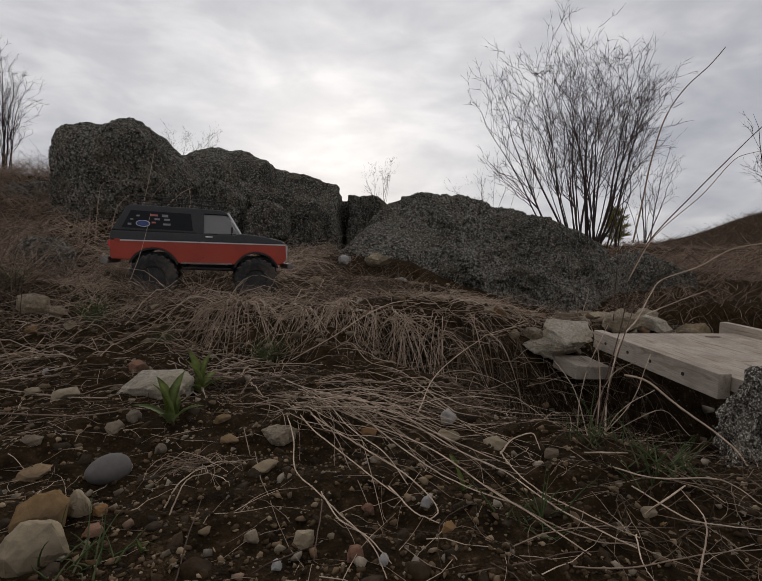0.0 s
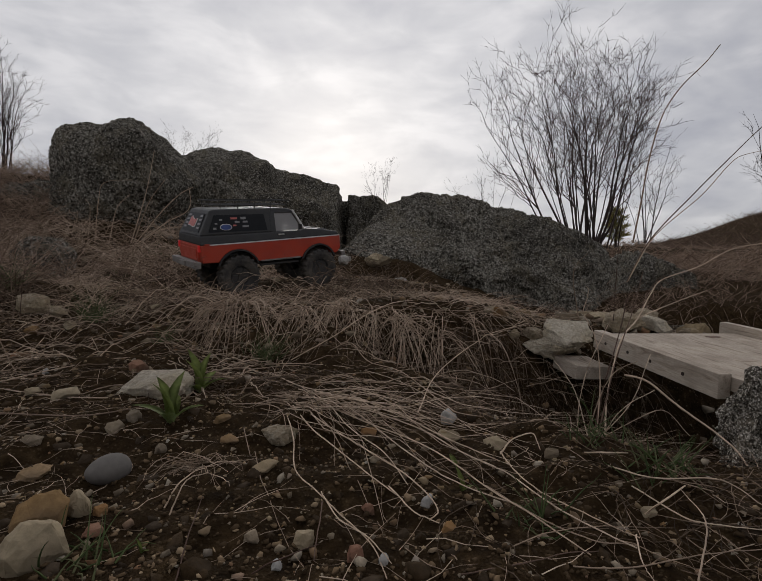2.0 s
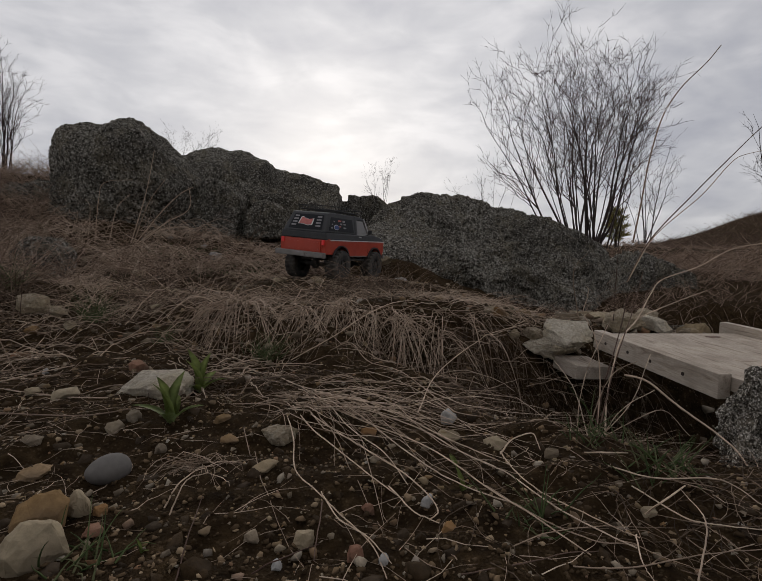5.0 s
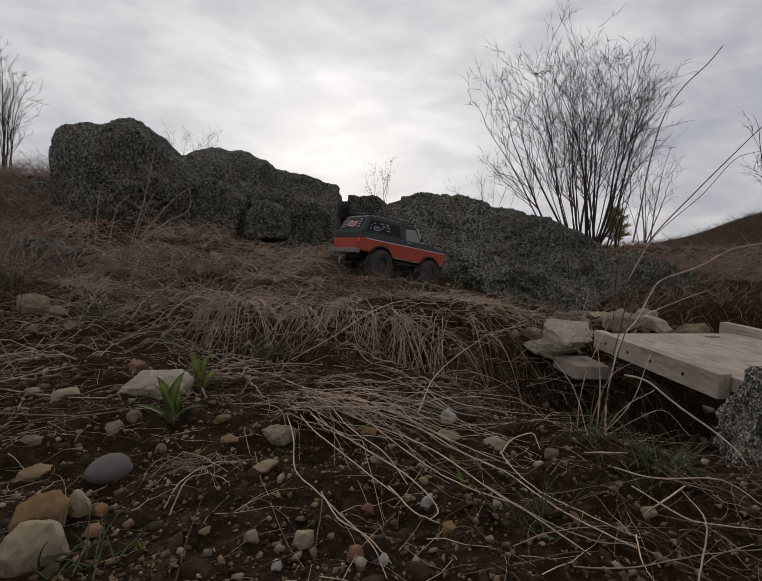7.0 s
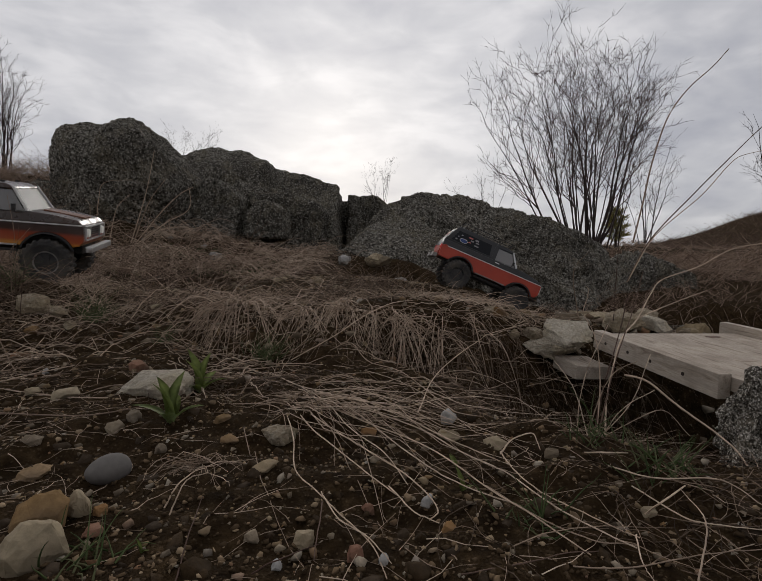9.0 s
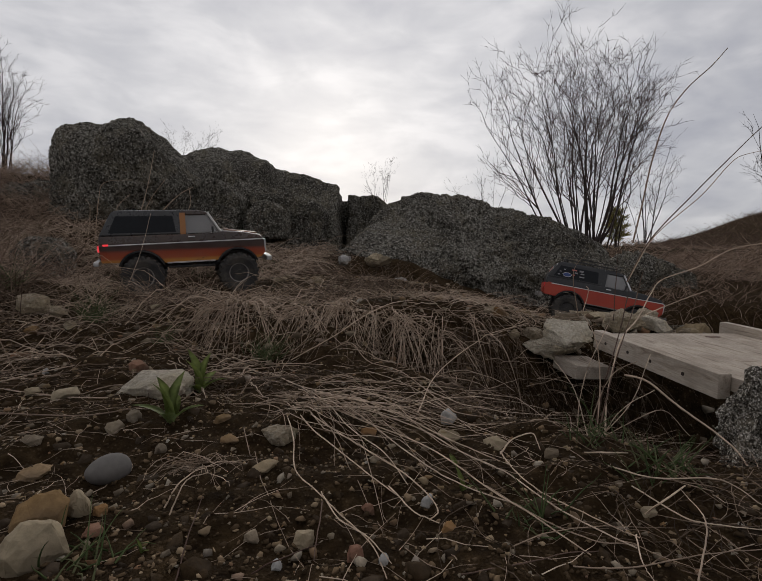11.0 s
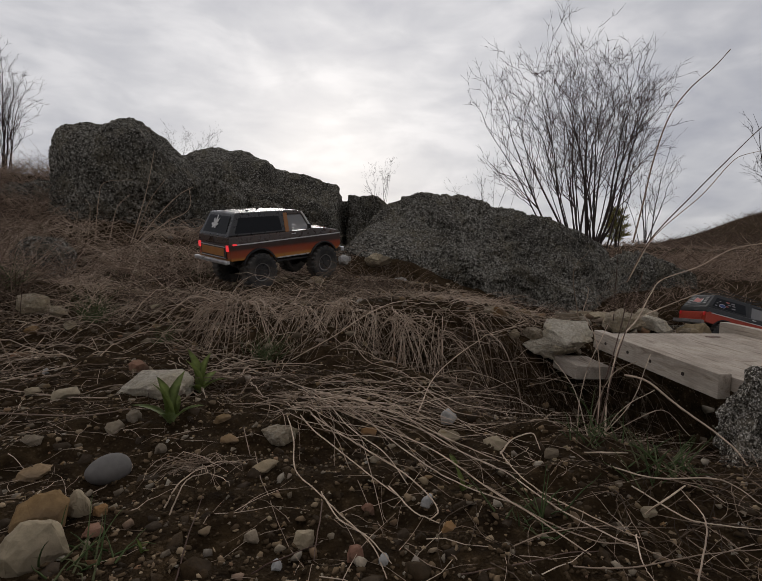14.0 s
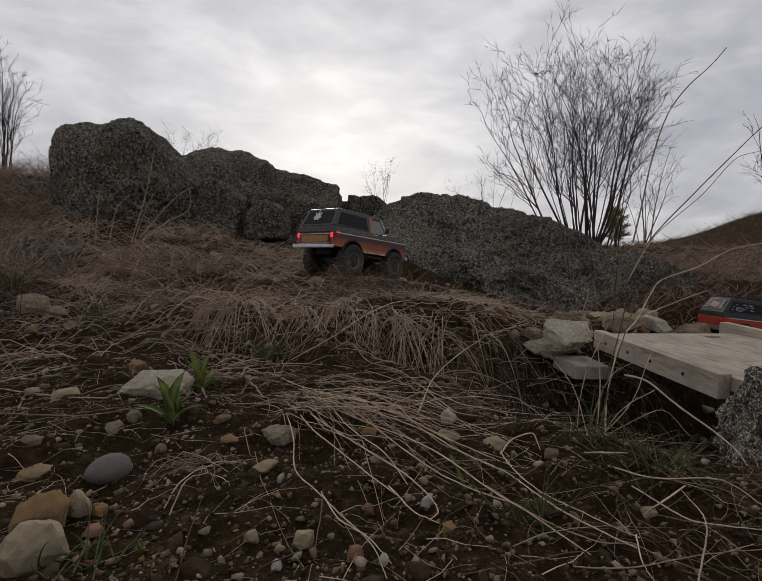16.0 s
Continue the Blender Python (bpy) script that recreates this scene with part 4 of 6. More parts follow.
# ---- bare shrubs ----
def shrub(name, base, tall, wide, stems, seed, label, lean=0.0, twiggy=1.0, thick=1.0, group="bare shrubs"):
    rng = np.random.default_rng(seed)
    root = new(name)
    root.location = base
    tagged(root, label, "shrub", group)
    k = 9
    s = np.linspace(0, 1, k)
    a = np.clip(np.linspace(-1, 1, stems) + rng.normal(0, 0.18, stems), -1.1, 1.1)
    depth = rng.uniform(-1, 1, stems)
    h = tall * (1 - 0.15 * np.abs(a) ** 1.6) * rng.uniform(0.72, 1.03, stems)
    bx, by = rng.normal(0, 0.035 * tall, stems) + a * 0.12 * wide, rng.normal(0, 0.03 * tall, stems)
    P = np.zeros((stems, k, 3))
    curl = rng.uniform(0.6, 1.1, stems)
    P[:, :, 0] = bx[:, None] + (a * wide * 0.44)[:, None] * s ** curl[:, None] + lean * s ** 2
    P[:, :, 1] = by[:, None] + (depth * wide * 0.32)[:, None] * s
    P[:, :, 2] = h[:, None] * (s ** 0.93)
    wob = rng.normal(0, 0.017 * tall, (stems, k, 3)).cumsum(1) * s[None, :, None]
    P += wob
    P[:, 0, 2] = -0.03
    R = (0.0068 * tall * thick * rng.uniform(0.38, 1.15, stems))[:, None] * (1 - 0.88 * s)[None]
    for i in range(stems):
        mesh_part("stem", tubes("stem", P[i:i + 1], R[i:i + 1], 5), BARK, root)

    def sprout(parents, pr, count, ln, kk, up):
        n = len(parents) * count
        par = np.repeat(np.arange(len(parents)), count)
        t = rng.uniform(0.22, 0.98, n) * (parents.shape[1] - 1)
        i = np.minimum(t.astype(int), parents.shape[1] - 2)
        f = (t - i)[:, None]
        o = parents[par, i] * (1 - f) + parents[par, i + 1] * f
        r0 = pr[par, i] * 0.62
        d = parents[par, i + 1] - parents[par, i]
        d /= np.linalg.norm(d, axis=1, keepdims=True) + 1e-9
        side = rng.normal(0, 1, (n, 3))
        side -= d * (side * d).sum(1, keepdims=True)
        side /= np.linalg.norm(side, axis=1, keepdims=True)
        w = d * rng.uniform(0.6, 1.0, (n, 1)) + side * rng.uniform(0.35, 0.85, (n, 1))
        w[:, 2] += up
        w /= np.linalg.norm(w, axis=1, keepdims=True)
        L = ln * rng.uniform(0.4, 1.1, n)
        ss = np.linspace(0, 1, kk)
        Q = o[:, None] + w[:, None] * (L[:, None] * ss)[:, :, None]
        Q[:, :, 2] += (L * up * 0.35)[:, None] * ss ** 2
        Q += rng.normal(0, 0.055, (n, kk, 3)).cumsum(1) * (L[:, None] * ss)[:, :, None] * 0.9
        return Q, np.maximum(r0, 0.0011 * tall)[:, None] * (1 - 0.75 * ss)[None]

    b1 = sprout(P, R, int(9 * twiggy), tall * 0.31, 8, 0.28)
    b2 = sprout(b1[0], b1[1], 4, tall * 0.14, 6, 0.16)
    b3 = sprout(b2[0], b2[1], 3, tall * 0.06, 4, 0.08)
    meshes = [tubes("twigs", *b, 3) for b in (b1, b2, b3)]
    bm = bmesh.new()
    for me in meshes:
        bm.from_mesh(me)
    tagged(part("crown", bm, SHRUB_TWIG, root, "fine reddish bare twigs"), kind="stuff")
    return root


shrub("bare_shrub", (2.33, 5.5, 0.50), 2.02, 1.62, 31, 5, "tall leafless reddish-brown shrub behind the boulder", lean=-0.02)
shrub("bare_shrub", (-3.46, 4.5, 1.02), 1.02, 0.36, 14, 6, "leafless reddish shrub beside the boulders", lean=0.02, twiggy=0.8)
shrub("bare_shrub", (-1.72, 4.3, 1.13), 0.32, 0.42, 10, 7, "small leafless bush behind the boulders", lean=0.08, twiggy=1.0, thick=1.2)
shrub("bare_shrub", (0.02, 5.2, 0.85), 0.55, 0.30, 5, 8, "thin leafless bush on the skyline", twiggy=0.6)
shrub("bare_shrub", (1.15, 5.2, 0.7), 0.6, 0.5, 6, 9, "thin leafless bush on the skyline", twiggy=0.6)
shrub("bare_shrub", (4.6, 5.6, 0.45), 1.6, 0.4, 5, 10, "thin leafless bush on the far slope", lean=-0.2, twiggy=0.6)
shrub("bare_shrub", (2.9, 5.4, 0.55), 1.0, 0.5, 6, 12, "thin leafless bush on the skyline", twiggy=0.7)


def evergreen(base, tall, wide, seed):
    rng = np.random.default_rng(seed)
    root = new("evergreen_bush")
    root.location = base
    tagged(root, "small olive-green evergreen bush on the far skyline", "bush")
    stem = np.array([[(0, 0, -0.05), (0.01, 0, tall * 0.4), (-0.01, 0, tall * 0.9)]])
    mesh_part("trunk", tubes("trunk", stem, [[0.02, 0.014, 0.005]], 6), BARK, root)
    n = 900
    z = tall * (0.12 + 0.9 * rng.uniform(0, 1, n) ** 0.9)
    lobes = 0.75 + 0.35 * np.sin(z * 26 / tall + 1.0)
    rad = wide * 0.5 * np.sqrt(np.clip(1 - (z / tall - 0.45) ** 2 * 2.6, 0.04, 1)) * lobes * np.sqrt(rng.uniform(0.1, 1, n))
    a = rng.uniform(0, 2 * np.pi, n)
    o = np.stack([rad * np.cos(a), rad * np.sin(a), z], -1)
    d = rng.normal(0, 1, (n, 3)) * 0.03 + np.stack([np.cos(a), np.sin(a), np.full(n, 0.7)], -1) * 0.03
    crown = mesh_part("crown", tubes("crown", np.stack([o, o + d * 0.5, o + d], 1), np.tile([0.003, 0.0045, 0.001], (n, 1)), 4), EVERGREEN, root)
    tagged(crown, kind="stuff")


EVERGREEN = straw_material("olive_evergreen_leaf", [(0.0, (0.09, 0.085, 0.03)), (0.5, (0.19, 0.17, 0.055)), (1.0, (0.30, 0.24, 0.08))])
evergreen((3.02, 6.3, 0.56), 0.44, 0.28, 3)


# ---- stones, reeds and plants that stand out ----
PEBBLE = plain("smooth_grey_pebble", (0.13, 0.117, 0.104), 0.85, scale=130, vary=0.12, bumpy=0.1)
TAN = stone_material("rusty_tan_stone", [(0.0, (0.24, 0.135, 0.055)), (1.0, (0.28, 0.175, 0.08))], grain=0.7)
TAN_PALE = stone_material("pale_tan_stone", [(0.0, (0.35, 0.28, 0.18)), (1.0, (0.41, 0.335, 0.225))], grain=0.6)
ORANGE_STONE = stone_material("ochre_stone", [(0.0, (0.36, 0.19, 0.08)), (1.0, (0.40, 0.23, 0.10))])
REDSTONE = stone_material("reddish_stone", [(0.0, (0.26, 0.13, 0.085)), (1.0, (0.30, 0.17, 0.11))])
WHITESTONE = stone_material("whitish_stone", [(0.0, (0.44, 0.42, 0.385)), (1.0, (0.50, 0.48, 0.445))])
PLACED_STONES = (
    (-0.276, 0.487, 0.000, 0.0220, 0.0150, PEBBLE, "smooth grey oval pebble"),
    (-0.336, 0.728, 0.035, 0.0530, 0.0230, CHALK, "pale flat-topped rock beside green sprouts"),
    (-0.250, 0.350, 0.027, 0.0195, 0.0125, TAN, "rusty tan stone"),
    (-0.225, 0.306, 0.026, 0.0207, 0.0163, TAN_PALE, "large pale tan stone with flat faces"),
    (-0.235, 0.374, 0.021, 0.0114, 0.0135, TAN_PALE, "grey tan angular stone"),
    (-0.220, 0.375, 0.014, 0.0059, 0.0058, ORANGE_STONE, "small orange stone"),
    (-0.209, 0.348, 0.012, 0.0089, 0.0050, REDSTONE, "reddish brown stone"),
    (-0.394, 0.546, 0.011, 0.0124, 0.0068, STONE, "tan stone"),
    (-0.346, 0.480, -0.000, 0.0165, 0.0079, STONE, "grey stone"),
    (-0.454, 0.694, 0.026, 0.0191, 0.0079, TAN_PALE, "pale flat stone"),
    (-0.207, 0.630, 0.009, 0.0112, 0.0085, STONE, "grey stone"),
    (-0.123, 0.597, 0.002, 0.0262, 0.0104, PALE_ROCK, "pale lumpy stone"),
    (-0.057, 0.349, 0.007, 0.0096, 0.0101, TAN_PALE, "grey angular stone"),
    (-0.070, 0.319, 0.004, 0.0050, 0.0046, WHITESTONE, "white quartz pebble"),
    (-0.095, 0.351, 0.006, 0.0059, 0.0069, STONE, "tan stone"),
    (-0.017, 0.319, 0.012, 0.0066, 0.0063, REDSTONE, "brown stone"),
    (0.002, 0.314, 0.011, 0.0044, 0.0052, WHITESTONE, "white pebble"),
    (0.038, 0.395, 0.012, 0.0059, 0.0066, WHITESTONE, "pale grey stone"),
    (0.086, 0.614, 0.018, 0.0127, 0.0102, WHITESTONE, "whitish stone"),
    (0.083, 0.590, 0.002, 0.0191, 0.0055, TAN_PALE, "pale flat stone"),
    (0.130, 0.540, 0.008, 0.0154, 0.0072, TAN_PALE, "pale stone at the edge of the ditch"),
    (0.219, 0.391, 0.004, 0.0062, 0.0053, TAN_PALE, "pale stone"),
    (-0.011, 0.407, -0.001, 0.0056, 0.0059, REDSTONE, "pinkish stone"),
    (0.051, 0.355, 0.011, 0.0056, 0.0048, ORANGE_STONE, "orange stone"),
    (-0.883, 1.246, 0.112, 0.0439, 0.0256, PALE_ROCK, "pale rock in dry grass"),
    (-0.821, 1.239, 0.096, 0.0220, 0.0129, PALE_ROCK, "pale stone in dry grass"),
    (-0.431, 0.862, 0.035, 0.0195, 0.0116, REDSTONE, "reddish stone"),
    (-0.215, 2.783, 0.258, 0.0386, 0.0289, WHITESTONE, "whitish stone on the trail"),
    (-0.011, 2.866, 0.254, 0.0761, 0.0296, TAN_PALE, "pale flat stone on the trail"),
    (0.107, 2.584, 0.150, 0.0409, 0.0188, WHITESTONE, "pale stone on the trail"),
    (0.764, 3.129, 0.074, 0.0341, 0.0228, WHITESTONE, "pale stone on the trail"),
    (0.283, 1.189, 0.099, 0.0258, 0.0123, TAN, "brown flat stone"),
    (-0.112, 0.471, 0.011, 0.0139, 0.0049, STONE, "tan flat stone"),
    (-0.324, 0.586, 0.012, 0.0116, 0.0091, STONE, "grey brown stone"),
    (-0.313, 0.610, 0.018, 0.0120, 0.0095, STONE, "grey stone"),
    (-0.881, 2.591, 0.275, 0.0385, 0.0242, WHITESTONE, "pale stone on the slope"),
    (-0.015, 0.618, -0.004, 0.0122, 0.0064, ORANGE_STONE, "ochre stone"),
    (-0.178, 0.566, 0.004, 0.0112, 0.0070, STONE, "tan stone"),
    (-0.246, 0.540, 0.002, 0.0080, 0.0067, STONE, "pale tan stone"),
    (0.174, 0.489, 0.016, 0.0097, 0.0051, STONE, "tan stone"),
    (0.602, 1.340, 0.067, 0.0395, 0.0166, TAN_PALE, "pale rubble stone"),
    (0.368, 1.179, 0.047, 0.0290, 0.0158, PALE_ROCK, "pale stone beside the bridge"),
    (0.316, 1.151, 0.050, 0.0137, 0.0120, TAN_PALE, "pale stone"),
    (-0.922, 1.297, 0.119, 0.0256, 0.0175, PALE_ROCK, "pale rough stone among dry grass"),
    (-0.842, 1.251, 0.100, 0.0210, 0.0104, TAN_PALE, "pale flat stone among dry grass"),
    (-1.089, 2.195, 0.188, 0.0304, 0.0183, PALE_ROCK, "pale stone beside the trail"),
    (-0.597, 1.296, 0.104, 0.0167, 0.0081, TAN_PALE, "small pale stone on the bank"),
    (-0.815, 1.138, 0.060, 0.0202, 0.0106, TAN, "rusty stone among dry stems"),
    (-0.748, 1.169, 0.069, 0.0173, 0.0097, PALE_ROCK, "grey stone among dry stems"),
    (-0.620, 0.895, 0.016, 0.0062, 0.0084, WHITESTONE, "small white stone on the soil"),
    (-0.517, 0.717, 0.024, 0.0106, 0.0067, TAN_PALE, "pale tan stone on the soil"),
    (-0.757, 1.018, 0.022, 0.0201, 0.0084, STONE, "brown stone among dry stems"),
    (-0.211, 2.883, 0.269, 0.0371, 0.0210, WHITESTONE, "pale stone on the slope"),
    (-0.040, 2.871, 0.268, 0.0707, 0.0297, TAN_PALE, "long pale stone on the slope"),
    (0.266, 1.186, 0.105, 0.0199, 0.0086, PALE_ROCK, "pale flat stone on the bank"),
)
LYING_REEDS = (
    (0.00091, REED, [(-0.234, 0.975, 0.014), (-0.158, 0.960, 0.019), (-0.059, 0.926, 0.017), (0.030, 0.821, 0.014), (0.094, 0.642, 0.013)]),
    (0.00090, REED, [(-0.128, 0.689, 0.013), (-0.082, 0.565, 0.018), (-0.041, 0.488, 0.018), (-0.011, 0.434, 0.018), (0.015, 0.400, 0.014)]),
    (0.00084, REED, [(-0.120, 0.687, 0.013), (-0.059, 0.559, 0.020), (-0.012, 0.483, 0.020), (0.028, 0.418, 0.018), (0.045, 0.364, 0.019), (0.038, 0.355, 0.014)]),
    (0.00084, REED, [(-0.103, 0.711, 0.014), (-0.014, 0.578, 0.019), (0.048, 0.498, 0.019), (0.089, 0.406, 0.019), (0.114, 0.356, 0.019), (0.140, 0.316, 0.013)]),
    (0.00088, STRAW, [(-0.119, 0.724, 0.014), (-0.028, 0.633, 0.022), (0.042, 0.553, 0.022), (0.080, 0.477, 0.022), (0.112, 0.432, 0.021), (0.137, 0.360, 0.021), (0.173, 0.323, 0.014)]),
    (0.00076, REED, [(-0.125, 0.638, 0.014), (-0.097, 0.535, 0.017), (-0.080, 0.453, 0.017), (-0.055, 0.407, 0.017), (-0.031, 0.368, 0.017), (-0.005, 0.329, 0.016), (0.005, 0.297, 0.012)]),
    (0.00060, TWIG, [(-0.048, 0.390, 0.014), (-0.044, 0.333, 0.020), (-0.043, 0.303, 0.015)]),
    (0.00084, STRAW, [(-0.104, 0.996, 0.040), (-0.057, 0.918, 0.067), (-0.021, 0.857, 0.044), (0.037, 0.799, 0.036), (0.084, 0.615, 0.033), (0.105, 0.561, 0.036), (0.283, 0.949, -0.089), (0.437, 1.043, -0.124)]),
    (0.00105, REED, [(-0.178, 0.962, 0.026), (-0.088, 0.938, 0.078), (-0.014, 1.020, 0.119), (0.081, 1.224, 0.129), (0.393, 2.237, 0.062), (1.113, 3.420, 0.036)]),
    (0.00105, REED, [(0.064, 1.150, 0.129), (0.197, 1.567, 0.106), (0.670, 3.777, 0.132), (0.834, 3.703, 0.108), (0.972, 3.732, 0.081)]),
    (0.00091, STRAW, [(-0.089, 1.058, 0.089), (0.017, 1.057, 0.128), (0.118, 1.020, 0.119), (0.192, 1.093, 0.096)]),
    (0.00098, REED, [(0.047, 0.617, 0.020), (0.099, 0.854, 0.020), (0.188, 0.959, 0.061), (0.286, 1.037, 0.084), (1.059, 2.675, -0.027), (1.424, 2.995, -0.015)]),
    (0.00063, STRAW, [(0.092, 0.420, 0.013), (0.116, 0.360, 0.017), (0.146, 0.329, 0.016), (0.176, 0.329, 0.012)]),
    (0.00084, REED, [(0.203, 0.496, 0.014), (0.251, 0.482, 0.018), (0.637, 1.022, -0.198), (0.304, 0.437, 0.012)]),
    (0.00098, REED, [(0.832, 1.051, -0.166), (0.702, 0.997, -0.193), (0.232, 0.372, 0.030), (0.200, 0.360, 0.017)]),
    (0.00071, REED, [(0.124, 0.498, 0.014), (0.122, 0.437, 0.019), (0.134, 0.395, 0.018), (0.152, 0.360, 0.019), (0.180, 0.336, 0.014)]),
    (0.00086, REED, [(0.120, 0.484, 0.017), (0.133, 0.487, 0.031), (0.158, 0.504, 0.031), (0.163, 0.496, 0.017)]),
    (0.00112, STRAW, [(-0.605, 0.768, 0.015), (-0.463, 0.693, 0.022), (-0.374, 0.697, 0.021), (-0.308, 0.768, 0.015)]),
    (0.00112, STRAW, [(-0.637, 0.808, 0.016), (-0.578, 0.854, 0.027), (-0.499, 0.932, 0.034), (-0.394, 0.998, 0.025)]),
    (0.00084, REED, [(-0.565, 1.057, 0.052), (-0.461, 1.017, 0.103), (-0.435, 1.003, 0.100), (-0.395, 0.958, 0.075), (-0.400, 1.012, 0.033)]),
    (0.00070, STRAW, [(-0.204, 0.666, 0.018), (-0.142, 0.615, 0.032), (-0.118, 0.583, 0.031), (-0.109, 0.558, 0.017)]),
    (0.00059, TWIG, [(-0.124, 0.286, 0.014), (-0.132, 0.330, 0.022), (-0.148, 0.396, 0.015)]),
    (0.00053, TWIG, [(0.050, 0.297, 0.012), (0.084, 0.298, 0.017), (0.116, 0.310, 0.016), (0.144, 0.317, 0.013)]),
    (0.00054, STRAW, [(0.181, 0.339, 0.014), (0.164, 0.299, 0.020), (0.165, 0.287, 0.014)]),
    (0.00057, STRAW, [(0.185, 0.278, 0.020), (0.203, 0.299, 0.039), (0.215, 0.326, 0.039), (0.252, 0.404, 0.018)]),
    (0.00060, REED, [(-0.051, 0.409, 0.013), (-0.034, 0.352, 0.021), (-0.018, 0.333, 0.020), (-0.003, 0.311, 0.020), (0.006, 0.303, 0.013)]),
    (0.00066, REED, [(0.007, 0.417, 0.014), (0.024, 0.360, 0.021), (0.042, 0.354, 0.015)]),
    (0.00091, STRAW, [(-0.198, 0.882, 0.014), (-0.107, 0.739, 0.022), (-0.033, 0.743, 0.021), (0.035, 0.621, 0.022), (0.102, 0.575, 0.015)]),
    (0.00084, REED, [(-0.180, 0.858, 0.015), (-0.085, 0.682, 0.022), (-0.036, 0.553, 0.022), (0.003, 0.477, 0.022), (0.024, 0.417, 0.014)]),
    (0.00084, STRAW, [(-0.111, 0.768, 0.015), (-0.041, 0.633, 0.022), (0.008, 0.523, 0.021), (0.043, 0.443, 0.021), (0.068, 0.402, 0.021), (0.107, 0.382, 0.014)]),
    (0.00091, REED, [(-0.101, 0.749, 0.015), (-0.003, 0.637, 0.024), (0.070, 0.510, 0.023), (0.117, 0.471, 0.014)]),
    (0.00054, TWIG, [(-0.080, 0.295, 0.013), (-0.062, 0.299, 0.020), (-0.041, 0.327, 0.014)]),
    (0.00053, STRAW, [(0.122, 0.303, 0.013), (0.154, 0.292, 0.020), (0.203, 0.303, 0.021), (0.258, 0.323, 0.013)]),
    (0.00064, REED, [(0.218, 0.417, 0.014), (0.220, 0.352, 0.021), (0.241, 0.341, 0.020), (0.276, 0.346, 0.013)]),
    (0.00071, STRAW, [(0.214, 0.453, 0.017), (0.228, 0.397, 0.029), (0.278, 0.394, 0.029), (0.302, 0.380, 0.015)]),
    (0.00068, REED, [(-0.159, 0.360, 0.017), (-0.156, 0.372, 0.030), (-0.155, 0.393, 0.031), (-0.155, 0.434, 0.018)]),
    (0.00070, REED, [(-0.168, 0.372, 0.017), (-0.161, 0.379, 0.031), (-0.157, 0.404, 0.032), (-0.162, 0.445, 0.018)]),
    (0.00084, STRAW, [(-0.821, 1.045, 0.054), (-0.630, 0.832, 0.033), (-0.550, 0.755, 0.018)]),
    (0.00098, STRAW, [(-0.869, 1.185, 0.105), (-1.713, 2.250, 0.200), (-2.045, 2.712, 0.415), (-2.260, 2.926, 0.548)]),
    (0.00105, TWIG, [(-0.492, 0.623, 0.018), (-0.346, 0.569, 0.031), (-0.308, 0.674, 0.017)]),
)
